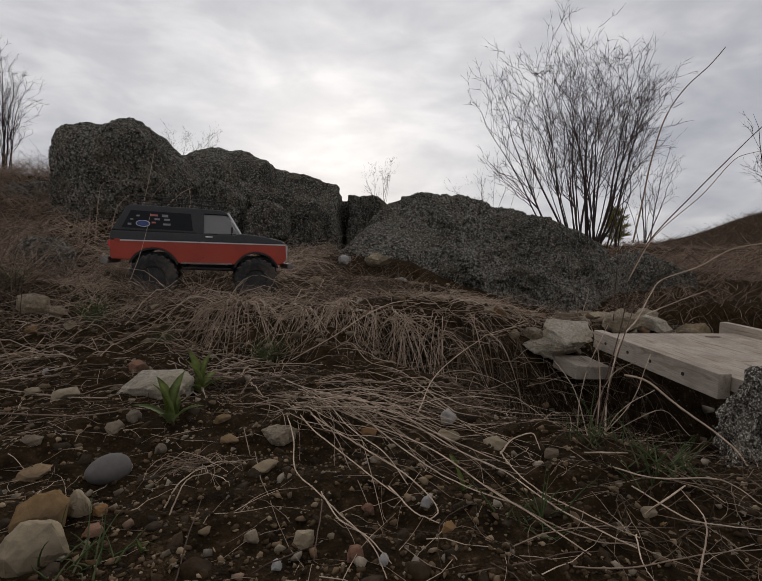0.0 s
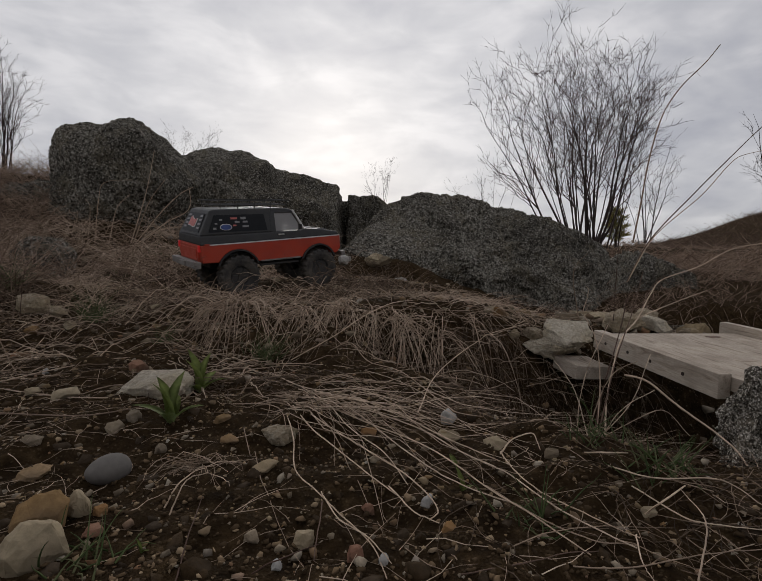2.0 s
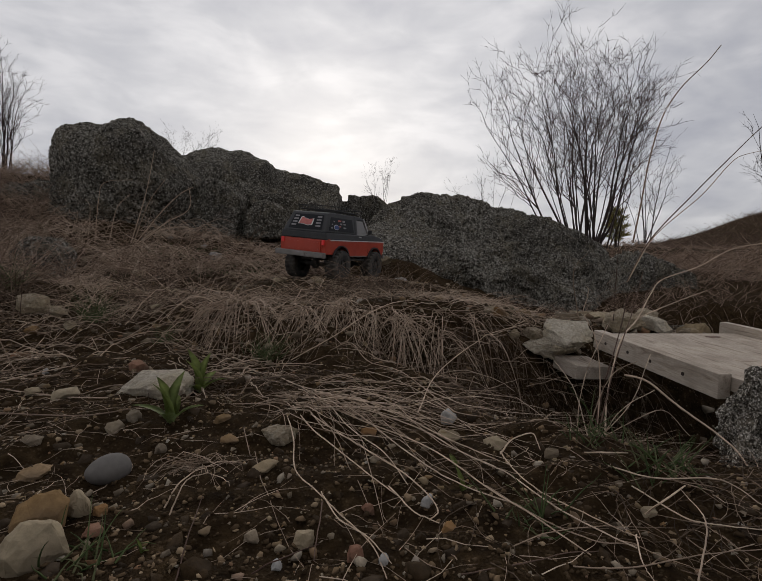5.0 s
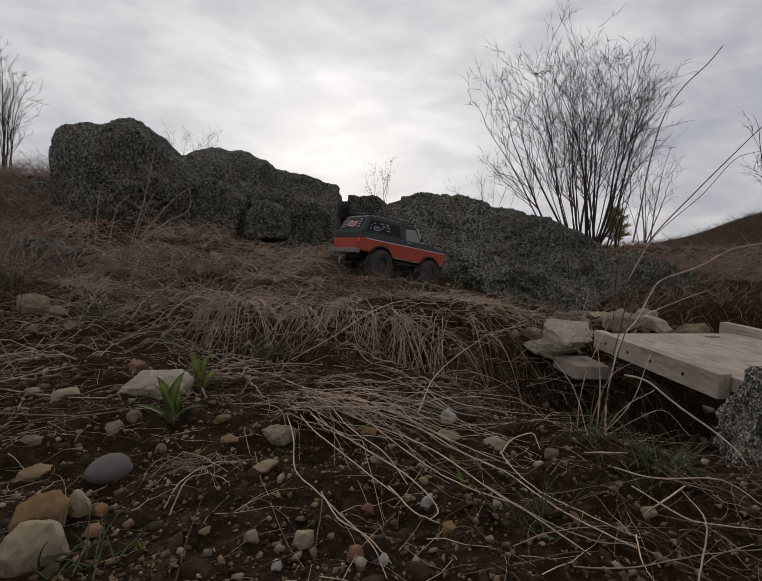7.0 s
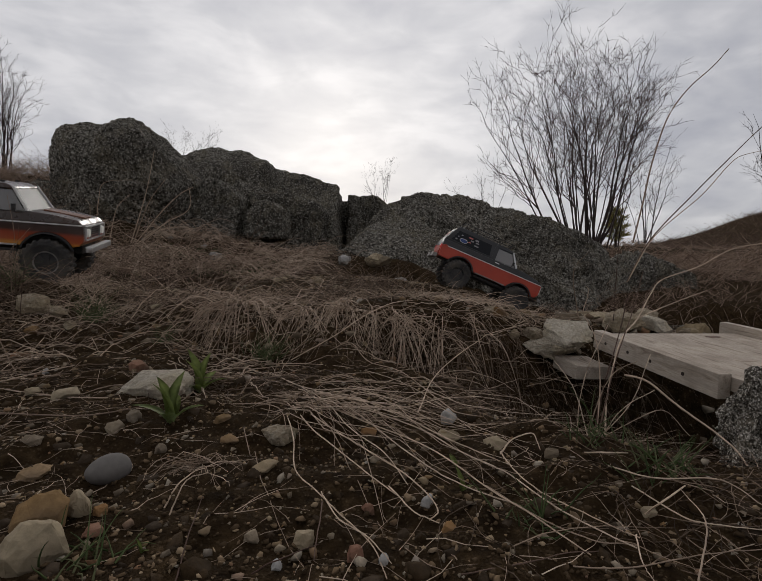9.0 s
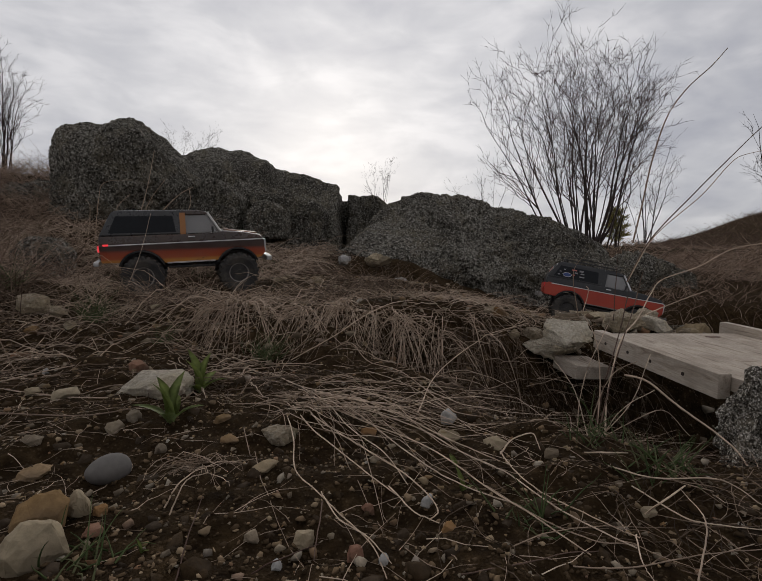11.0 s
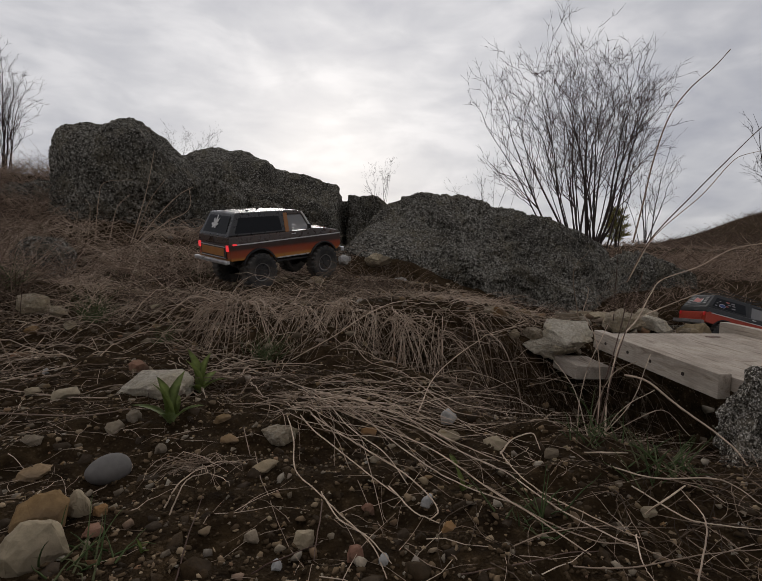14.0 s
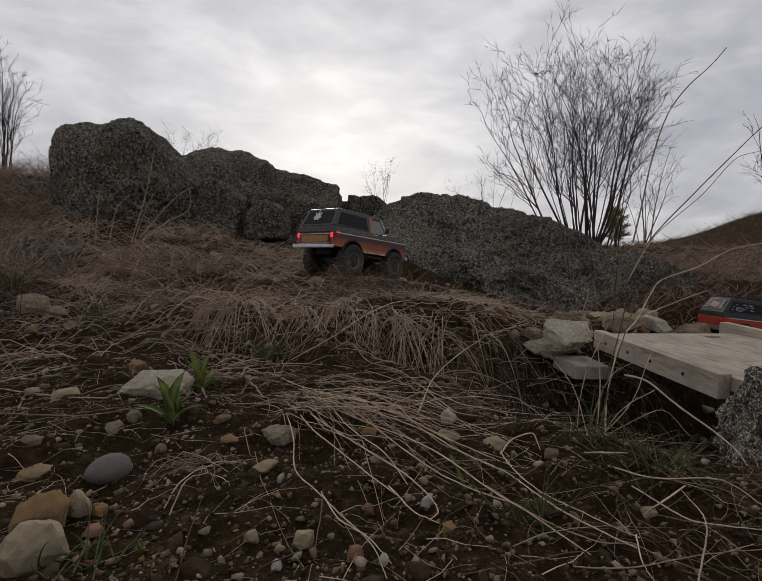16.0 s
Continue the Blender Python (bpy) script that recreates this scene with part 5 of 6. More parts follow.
STANDING_STEMS = (
    (0.00120, REED, [(0.307, 0.660, -0.030), (0.319, 0.680, 0.029), (0.356, 0.720, 0.099), (0.401, 0.760, 0.128), (0.442, 0.800, 0.164), (0.472, 0.820, 0.189), (0.562, 0.860, 0.213), (0.650, 0.900, 0.245), (0.770, 0.950, 0.261)]),
    (0.00090, REED, [(0.401, 0.760, 0.128), (0.464, 0.780, 0.149), (0.536, 0.800, 0.170)]),
    (0.00120, TWIG, [(0.279, 0.640, -0.036), (0.303, 0.660, 0.041), (0.330, 0.680, 0.101), (0.354, 0.700, 0.165)]),
    (0.00105, TWIG, [(0.285, 0.640, -0.033), (0.317, 0.660, 0.068), (0.351, 0.680, 0.146), (0.374, 0.700, 0.200)]),
    (0.00083, STRAW, [(0.285, 0.640, -0.033), (0.299, 0.660, 0.054), (0.292, 0.660, 0.108), (0.281, 0.680, 0.146)]),
    (0.00075, STRAW, [(0.288, 0.640, -0.026), (0.310, 0.620, 0.025), (0.350, 0.620, 0.050)]),
    (0.00075, STRAW, [(0.275, 0.640, -0.019), (0.263, 0.660, 0.041), (0.236, 0.680, 0.084)]),
    (0.00075, STRAW, [(0.291, 0.640, -0.019), (0.322, 0.620, 0.032), (0.346, 0.620, 0.094)]),
    (0.00083, STRAW, [(0.272, 0.640, -0.033), (0.275, 0.620, 0.025), (0.296, 0.620, 0.069), (0.332, 0.630, 0.083)]),
    (0.00068, STRAW, [(0.295, 0.640, -0.019), (0.324, 0.600, 0.019), (0.354, 0.600, 0.025), (0.385, 0.600, -0.006)]),
    (0.00075, STRAW, [(0.266, 0.640, -0.039), (0.270, 0.660, 0.007), (0.282, 0.660, 0.068), (0.336, 0.700, 0.144)]),
    (0.00068, TWIG, [(0.344, 0.720, 0.128), (0.358, 0.740, 0.200), (0.371, 0.760, 0.245)]),
    (0.00075, STRAW, [(0.374, 0.900, 0.128), (0.383, 0.900, 0.164), (0.378, 0.900, 0.173)]),
    (0.00165, REED, [(0.352, 0.700, 0.051), (0.373, 0.680, 0.046), (0.397, 0.640, 0.021), (0.412, 0.600, 0.003), (0.409, 0.550, -0.008), (0.397, 0.500, -0.028)]),
    (0.00237, SCRUB, [(0.807, 1.600, 0.168), (0.884, 1.600, 0.308), (1.006, 1.550, 0.464), (1.075, 1.500, 0.558), (1.164, 1.450, 0.668)]),
    (0.00175, STRAW, [(0.807, 1.600, 0.168), (0.892, 1.600, 0.314), (1.040, 1.600, 0.445), (1.132, 1.600, 0.548), (1.179, 1.600, 0.579), (1.288, 1.600, 0.602)]),
    (0.00137, REED, [(-1.113, 1.900, 0.304), (-1.082, 1.880, 0.479), (-1.047, 1.860, 0.538), (-0.937, 1.850, 0.547)]),
    (0.00137, REED, [(-1.056, 1.900, 0.313), (-1.025, 1.900, 0.445), (-0.961, 1.880, 0.498)]),
    (0.00162, REED, [(-0.971, 1.900, 0.313), (-0.901, 1.880, 0.498), (-0.855, 1.860, 0.659)]),
    (0.00150, REED, [(-0.961, 1.900, 0.313), (-0.892, 1.880, 0.461), (-0.817, 1.860, 0.549)]),
    (0.00150, REED, [(-0.952, 1.900, 0.313), (-0.847, 1.880, 0.424), (-0.763, 1.860, 0.494), (-0.703, 1.840, 0.518)]),
    (0.00150, REED, [(-0.942, 1.900, 0.313), (-0.829, 1.880, 0.386), (-0.736, 1.860, 0.430), (-0.715, 1.840, 0.473), (-0.721, 1.840, 0.518)]),
    (0.00137, REED, [(-0.933, 1.900, 0.313), (-0.839, 1.860, 0.359), (-0.729, 1.840, 0.368), (-0.717, 1.840, 0.332)]),
    (0.00125, REED, [(-1.141, 1.900, 0.313), (-1.128, 1.900, 0.445), (-1.146, 1.900, 0.482)]),
    (0.00083, STRAW, [(-0.773, 1.450, 0.113), (-0.713, 1.450, 0.258), (-0.705, 1.500, 0.378)]),
    (0.00090, STRAW, [(-0.752, 1.300, 0.096), (-0.756, 1.280, 0.168), (-0.727, 1.260, 0.194), (-0.706, 1.260, 0.175)]),
    (0.00090, REED, [(-0.804, 1.250, 0.100), (-0.787, 1.240, 0.144), (-0.769, 1.240, 0.168)]),
    (0.00098, TWIG, [(-0.905, 1.200, 0.080), (-0.911, 1.200, 0.200), (-0.899, 1.200, 0.295), (-0.914, 1.200, 0.390)]),
    (0.00083, TWIG, [(-0.893, 1.200, 0.080), (-0.878, 1.200, 0.200), (-0.840, 1.200, 0.248)]),
    (0.00083, TWIG, [(-0.395, 1.500, 0.200), (-0.313, 1.400, 0.116), (-0.239, 1.300, 0.031), (-0.180, 1.250, -0.013)]),
    (0.00090, STRAW, [(0.406, 1.000, 0.105), (0.395, 1.000, 0.200), (0.424, 1.000, 0.240)]),
)
SWAY_STALK = [(0.978, 1.900, 0.313), (1.006, 1.900, 0.463), (1.034, 1.900, 0.631), (1.081, 1.900, 0.798), (1.150, 1.900, 0.909), (1.241, 1.900, 1.000), (1.298, 1.900, 1.070)]
TUFTS = (
    (-0.352, 1.240, 1.4),
    (-0.327, 1.216, 1.2),
    (-0.408, 1.240, 1.1),
    (-0.366, 1.196, 1.2),
    (-0.299, 1.228, 0.9),
    (-0.200, 1.220, 1.2),
    (-0.183, 1.204, 0.9),
    (-0.119, 1.272, 1.2),
    (-0.093, 1.220, 1.2),
    (-0.071, 1.200, 1.0),
    (-0.023, 1.196, 1.1),
    (-0.005, 1.180, 0.8),
    (0.033, 1.180, 1.1),
    (0.049, 1.160, 0.9),
    (0.122, 1.152, 1.1),
    (0.137, 1.132, 0.9),
    (0.204, 1.160, 0.7),
    (0.076, 1.156, 0.8),
    (-0.433, 1.224, 0.9),
    (-0.155, 1.248, 0.8),
    (-0.893, 1.972, 0.7),
    (-0.879, 2.080, 0.8),
    (-0.799, 2.060, 0.8),
)
SPROUTS = (
    (-0.265, 0.608, 1.32, 7),
    (-0.283, 0.756, 1.30, 7),
    (0.078, 0.504, 0.42, 2),
    (0.074, 0.436, 0.42, 4),
    (-0.161, 0.320, 0.20, 4),
)
GREEN_TUFTS = (
    (-0.741, 1.280, 1.1),
    (-0.744, 1.264, 1.2),
    (-1.011, 1.344, 1.3),
    (-1.016, 1.324, 1.2),
    (-0.473, 1.076, 0.6),
    (-0.232, 1.032, 0.9),
    (-0.710, 1.216, 1.0),
    (-0.724, 1.208, 0.8),
    (-0.239, 1.016, 0.9),
    (-0.262, 1.028, 0.7),
    (0.224, 0.512, 0.55),
    (0.260, 0.432, 0.4),
    (0.245, 0.436, 0.5),
    (0.121, 0.364, 0.4),
    (-0.194, 0.308, 0.4),
)


def placed_stones():
    for i, (x, y, z, a, b, mat_, label) in enumerate(PLACED_STONES):
        if mat_ is PEBBLE:
            bm = bmesh.new()
            bmesh.ops.create_icosphere(bm, subdivisions=4, radius=1.0)
            for v in bm.verts:
                v.co = Vector((v.co.x * a, v.co.y * a * 0.8, v.co.z * b * (1 + 0.12 * v.co.x))) * (1 + 0.05 * noise.noise(v.co * 1.3))
            ob = part("pebble", bm, mat_, smooth=True)
            ob.location, ob.rotation_euler = (x, y, z), (0, radians(-12), 0.2)
            tagged(ob, label, "pebble")
        else:
            near = y < 0.8
            label = label if len(label.split()) > 3 else label + " lying on dark soil"
            stone_block("stone", (x, y, z - (0.3 if y < 1.0 else -0.25) * b), (a, a * 0.8, b * 1.1), mat_, label, 40 + i, "stone", 0.3 * (i % 7), 3 if near and a > 0.02 else 2 if near else 1, group="loose stones", count=26)


placed_stones()


def slope_stones():
    rnd = random.Random(9)
    for i in range(26):
        y = rnd.uniform(1.75, 3.0)
        x = y * rnd.uniform(-0.62, -0.10)
        a = rnd.uniform(0.012, 0.034)
        stone_block("stone", (x, y, height(x, y) + 0.006), (a, a * 0.8, a * 0.55), rnd.choice((PALE_ROCK, WHITESTONE, TAN_PALE, STONE)), "pale broken stone among dry grass on the slope", 400 + i, "stone", rnd.uniform(0, 3), 1, group="stones on the slope", count=18)


slope_stones()


def gravel():
    """Thousands of small stones strewn over the soil, too many to count."""
    rng = np.random.default_rng(21)
    kinds = []
    for k in range(9):
        bm = bmesh.new()
        angular(bm, (1.0, 0.85, 0.7), 300 + k, 0, 11)
        bm.verts.index_update()
        kinds.append((np.array([v.co[:] for v in bm.verts]), np.array([[v.index for v in f.verts] for f in bm.faces])))
        bm.free()

    def strew(name, x, y, size, sink, label, mat_=STONE):
        V, Q, at = [], [], 0
        z = ground_height(x, y)
        pick = rng.integers(0, len(kinds), len(x))
        for k, (unit, tri) in enumerate(kinds):
            m = pick == k
            n = int(m.sum())
            v = unit[None] * (size[m][:, None] * rng.uniform(0.6, 1.25, (n, 3)))[:, None, :]
            a, t = rng.uniform(0, 6.28, n), rng.normal(0, 0.4, n)
            c, s = np.cos(a)[:, None], np.sin(a)[:, None]
            ct, st = np.cos(t)[:, None], np.sin(t)[:, None]
            X, Z = v[..., 0] * ct - v[..., 2] * st, v[..., 0] * st + v[..., 2] * ct
            V.append(np.stack([X * c - v[..., 1] * s + x[m][:, None], X * s + v[..., 1] * c + y[m][:, None], Z + (z[m] + sink * size[m])[:, None]], -1).reshape(-1, 3))
            Q.append((tri[None] + (np.arange(n) * len(unit))[:, None, None]).reshape(-1, 3) + at)
            at += n * len(unit)
        ob = mesh_part(name, array_mesh(name, np.concatenate(V), np.concatenate(Q)), mat_)
        tagged(ob, label, "gravel", kind="stuff")

    n = 16000
    y = 0.22 + 1.3 * rng.uniform(0, 1, n) ** 1.4
    x = rng.uniform(-0.95, 0.95, n) * (y + 0.1)
    strew("soil_crumbs", x, y, 0.0009 + 0.0028 * rng.uniform(0, 1, n) ** 3 + 0.0008 * y, 0.2, "crumbs of dark brown soil and grit", CRUMB)
    n = 6000
    y = rng.uniform(1.2, 2.8, n)
    x = rng.uniform(-0.8, 0.8, n) * y
    strew("soil_crumbs", x, y, 0.0025 + 0.006 * rng.uniform(0, 1, n) ** 3, 0.2, "clods of brown soil on the trail", CRUMB)
    n = 1500
    y = 0.24 + 0.95 * rng.uniform(0, 1, n) ** 1.2
    x = rng.uniform(-0.95, 0.95, n) * (y + 0.12)
    strew("soil_crumbs", x, y, 0.0025 + 0.010 * rng.uniform(0, 1, n) ** 2.5, -0.15, "lumpy clods of dark damp soil", CLOD)
    n = 2900
    y = 0.24 + 0.85 * rng.uniform(0, 1, n) ** 1.25
    x = rng.uniform(-0.95, 0.95, n) * (y + 0.12)
    strew("gravel", x, y, 0.0011 + 0.0045 * rng.uniform(0, 1, n) ** 4 + 0.0010 * y, 0.25, "small tan, grey and reddish stones strewn on dark soil")
    n = 3200
    y = rng.uniform(1.0, 2.9, n)
    x = rng.uniform(-0.8, 0.85, n) * y
    keep = (x > -0.6) | (rng.uniform(0, 1, n) < 0.4)
    strew("gravel", x[keep], y[keep], (0.003 + 0.010 * rng.uniform(0, 1, n) ** 4)[keep], 0.3, "pale small stones scattered along the trail and bank")
    n = 1300
    y = rng.uniform(1.55, 2.75, n)
    x = rng.uniform(-0.02, 0.38, n) * y
    strew("gravel", x, y, 0.003 + 0.011 * rng.uniform(0, 1, n) ** 3, 0.35, "pale broken chips on the bare trail")
    n = 260
    x, y = rng.normal(0.66, 0.13, n), rng.normal(1.30, 0.09, n)
    strew("gravel", x, y, 0.006 + 0.012 * rng.uniform(0, 1, n) ** 2, 0.7, "pale rubble packed behind the bridge", STONE)


gravel()


# ---- dry grass ----
def blade_paths(rng, x, y, length, k, rise, droop, heading=None, spread=1.0, lift=0.0, curl=0.25):
    n = len(x)
    a = rng.uniform(0, 2 * np.pi, n) if heading is None else rng.normal(heading, spread, n)
    s = np.linspace(0, 1, k)
    up = rise * rng.uniform(0.5, 1.3, n)
    dr = droop * rng.uniform(0.5, 1.4, n)
    z0 = ground_height(x, y) + lift
    turn = rng.normal(0, curl * 3, n)
    ang = a[:, None] + turn[:, None] * s[None]
    dxy = length[:, None] / (k - 1)
    px = np.cumsum(np.concatenate([np.zeros((n, 1)), np.cos(ang[:, 1:]) * dxy], 1), 1) + x[:, None]
    py = np.cumsum(np.concatenate([np.zeros((n, 1)), np.sin(ang[:, 1:]) * dxy], 1), 1) + y[:, None]
    z = z0[:, None] + length[:, None] * (up[:, None] * s - dr[:, None] * s ** 2)
    z = z + rng.normal(0, 0.02, (n, k)) * length[:, None]
    z = np.maximum(z, ground_height(px, py) + 0.001)
    return np.stack([px, py, z], -1)


def grass(name, paths, radius, mat_, label, rng, sides=3):
    n, k, _ = paths.shape
    r = (radius * rng.uniform(0.6, 1.3, n))[:, None] * np.linspace(1, 0.3, k)[None]
    ob = mesh_part(name, tubes(name, paths, r, sides), mat_)
    tagged(ob, label, "dry grass", kind="stuff")


def clumpy(rng, n, x0, x1, y0, y1, freq, seed, floor=0.0):
    """Places that gather in patches."""
    xs, ys = rng.uniform(x0, x1, n * 4), rng.uniform(y0, y1, n * 4)
    w = (vnoise(xs, ys, freq, seed) + vnoise(xs, ys, freq * 2.3, seed + 1) * 0.6) * 0.5 + 0.5 + floor
    keep = rng.uniform(0, 1, n * 4) < np.clip(w, 0.02, 1) ** 1.6
    return xs[keep][:n], ys[keep][:n]


def off_trail(x, y):
    d = np.full(len(x), 9.0)
    for tx, ty, tz in TRAIL:
        d = np.minimum(d, np.hypot(x - tx, y - ty))
    return d


def dry_grass():
    rng = np.random.default_rng(31)
    # matted litter on the bank and slope
    x, y = clumpy(rng, 3600, -1.6, 0.75, 0.72, 2.2, 5, 11, -0.2)
    ok = (off_trail(x, y) > 0.10) & ~((x > 0.22) & (y < 1.06))
    x, y = x[ok], y[ok]
    grass("grass_litter", blade_paths(rng, x, y, rng.uniform(0.04, 0.15, len(x)), 6, 0.30, 0.36), 0.0009, STRAW_DARK, "matted weathered brown grass on the bank", rng)
    x, y = clumpy(rng, 800, -1.5, 0.6, 0.75, 1.9, 6, 14, -0.15)
    ok = (off_trail(x, y) > 0.12) & ~((x > 0.22) & (y < 1.06))
    x, y = x[ok], y[ok]
    grass("grass_litter", blade_paths(rng, x, y, rng.uniform(0.05, 0.19, len(x)), 7, 0.42, 0.5), 0.0011, STRAW, "pale dry grass stems lying on the bank", rng)
    # fine threads on the soil in front
    x, y = clumpy(rng, 900, -0.6, 0.75, 0.27, 0.85, 7, 17)
    grass("grass_litter", blade_paths(rng, x, y, rng.uniform(0.02, 0.09, len(x)), 6, 0.14, 0.15), 0.00042, STRAW, "thin dry stems lying on the soil", rng)
    x, y = clumpy(rng, 1100, 0.05, 0.9, 0.30, 0.75, 7, 18, 0.1)
    grass("grass_litter", blade_paths(rng, x, y, rng.uniform(0.03, 0.12, len(x)), 6, 0.18, 0.18), 0.00045, STRAW_DARK, "thin brown stems lying on the soil", rng)
    # tufts that hang over the edge of the bank
    P = []
    for i, (tx, ty, s) in enumerate(TUFTS):
        n = int(19 * s)
        x, y = rng.normal(tx, 0.010, n), rng.normal(ty, 0.012, n)
        P.append(blade_paths(rng, x, y, rng.uniform(0.08, 0.20, n) * s, 9, 0.65, 1.6, heading=-1.57 + 0.5 * math.sin(i * 2.1), spread=0.38, curl=0.10))
    grass("hanging_tufts", np.concatenate(P), 0.0013, STRAW, "pale dry grass tufts hanging over the bank", rng)
    # fan of long bent reeds on the soil
    n = 52
    x, y = rng.normal(-0.13, 0.035, n), rng.normal(0.72, 0.045, n)
    grass("fallen_reeds", blade_paths(rng, x, y, rng.uniform(0.14, 0.42, n), 9, 0.20, 0.21, heading=-0.62, spread=0.33, curl=0.13), 0.0009, STRAW, "fan of long dry reeds fallen over the soil", rng)
    # brush on the slope below the boulders
    x, y = clumpy(rng, 1500, -2.9, -0.15, 1.75, 3.2, 3, 23, -0.05)
    ok = off_trail(x, y) > 0.15
    x, y = x[ok], y[ok]
    grass("slope_brush", blade_paths(rng, x, y, rng.uniform(0.06, 0.22, len(x)), 7, 0.6, 0.7, curl=0.25), 0.0018, STRAW_DARK, "matted dark grass on the slope below the boulders", rng)
    P = []
    for i in range(62):
        cx, cy = rng.uniform(-2.4, -0.25), rng.uniform(1.85, 3.15)
        n = int(rng.uniform(22, 60))
        x, y = rng.normal(cx, 0.035, n), rng.normal(cy, 0.03, n)
        ok = off_trail(x, y) > 0.14
        if ok.sum() > 4:
            P.append(blade_paths(rng, x[ok], y[ok], rng.uniform(0.10, 0.30, int(ok.sum())), 9, 0.95, 1.15, curl=0.16))
    grass("slope_tufts", np.concatenate(P), 0.0022, STRAW, "pale arching tufts of dry grass on the slope", rng)
    x, y = clumpy(rng, 900, -1.25, -0.5, 2.1, 2.75, 5, 61, -0.05)
    ok = off_trail(x, y) > 0.13
    grass("moss_patch", blade_paths(rng, x[ok], y[ok], rng.uniform(0.008, 0.03, int(ok.sum())), 4, 1.1, 0.4), 0.0018, GRASS_GREEN, "patch of dull green moss and short grass", rng)
    x, y = clumpy(rng, 700, -2.9, -0.15, 2.3, 3.3, 3, 29, 0.1)
    ok = off_trail(x, y) > 0.17
    x, y = x[ok], y[ok]
    grass("slope_brush", blade_paths(rng, x, y, rng.uniform(0.06, 0.20, len(x)), 6, 0.85, 0.75, curl=0.2), 0.0016, SCRUB, "reddish brown dry brush below the boulders", rng)
    x, y = clumpy(rng, 800, -1.9, -0.75, 1.15, 1.75, 4, 24, 0.0)
    ok = off_trail(x, y) > 0.13
    x, y = x[ok], y[ok]
    grass("slope_brush", blade_paths(rng, x, y, rng.uniform(0.05, 0.18, len(x)), 7, 0.7, 0.8, curl=0.2), 0.0009, STRAW_DARK, "tangled dry grass beside the trail", rng)
    x, y = clumpy(rng, 1500, -0.45, 0.5, 2.35, 2.75, 4, 27, 0.1)
    ok = off_trail(x, y) > 0.15
    x, y = x[ok], y[ok]
    grass("slope_brush", blade_paths(rng, x, y, rng.uniform(0.04, 0.13, len(x)), 6, 0.7, 0.7, curl=0.2), 0.0009, TWIG, "thin brown brush at the foot of the boulder", rng)
    # scrub on the slope behind the bridge and farther away
    x, y = clumpy(rng, 12000, 0.75, 5.2, 2.7, 6.5, 2.2, 25, 0.3)
    ok = off_trail(x, y) > 0.18
    x, y = x[ok], y[ok]
    grass("hill_scrub", blade_paths(rng, x, y, rng.uniform(0.04, 0.13, len(x)), 5, 1.1, 0.5, curl=0.25), 0.0020, SCRUB, "brown twiggy scrub covering the far slope", rng)
    x, y = clumpy(rng, 3000, 0.55, 2.6, 1.3, 2.9, 4, 26, 0.25)
    ok = off_trail(x, y) > 0.15
    x, y = x[ok], y[ok]
    grass("hill_scrub", blade_paths(rng, x, y, rng.uniform(0.05, 0.16, len(x)), 6, 0.6, 0.6, curl=0.25), 0.0013, SCRUB, "low dry scrub beyond the bridge", rng)
    n = 5000
    y = 5 + 26 * rng.uniform(0, 1, n) ** 1.5
    x = y * rng.uniform(0.3, 1.0, n)
    grass("hill_scrub", blade_paths(rng, x, y, rng.uniform(0.10, 0.26, n), 4, 1.0, 0.5, curl=0.25), 0.0045, SCRUB, "brown brush on the distant hillside", rng)
    n = 2600
    y = rng.uniform(20, 31, n)
    x = y * rng.uniform(0.5, 1.05, n)
    grass("hill_scrub", blade_paths(rng, x, y, rng.uniform(0.2, 0.6, n), 4, 1.0, 0.4, curl=0.3), 0.012, TWIG, "dark bushes along the distant hilltop", rng)
    # upright grass in front of the wheel track
    x, y = clumpy(rng, 650, -1.25, 0.35, 1.22, 1.62, 6, 33, -0.15)
    ok = off_trail(x, y) > 0.12
    x, y = x[ok], y[ok]
    grass("trail_edge_grass", blade_paths(rng, x, y, rng.uniform(0.04, 0.12, len(x)), 6, 0.95, 0.85, curl=0.2), 0.0009, STRAW, "dry grass standing along the edge of the trail", rng)
    for cx, cy, n in ((-0.05, 1.70, 170), (-0.62, 1.36, 120), (-0.20, 1.52, 110), (-1.0, 1.28, 160), (0.10, 1.78, 60)):
        x, y = rng.normal(cx, 0.05, n), rng.normal(cy, 0.035, n)
        grass("dry_bush", blade_paths(rng, x, y, rng.uniform(0.07, 0.19, n), 7, 1.15, 0.75, curl=0.18), 0.0010, STRAW_DARK, "dry brown bush of thin stems beside the trail", rng)
    for cx, cy, n in ((-1.45, 1.86, 150), (-1.62, 2.0, 200), (-1.20, 1.95, 120), (-0.95, 2.12, 120), (-0.72, 2.35, 90)):
        x, y = rng.normal(cx, 0.08, n), rng.normal(cy, 0.06, n)
        ok = off_trail(x, y) > 0.15
        grass("dry_bush", blade_paths(rng, x[ok], y[ok], rng.uniform(0.12, 0.34, int(ok.sum())), 7, 1.25, 0.6, curl=0.15), 0.0012, SCRUB, "tall reddish dry bush below the boulder", rng)
    x, y = clumpy(rng, 5000, -4.2, -1.9, 2.6, 4.7, 2, 41, 0.4)
    grass("slope_brush", blade_paths(rng, x, y, rng.uniform(0.08, 0.28, len(x)), 5, 1.1, 0.5, curl=0.25), 0.0014, SCRUB, "reddish brown brush on the mound beside the boulders", rng)
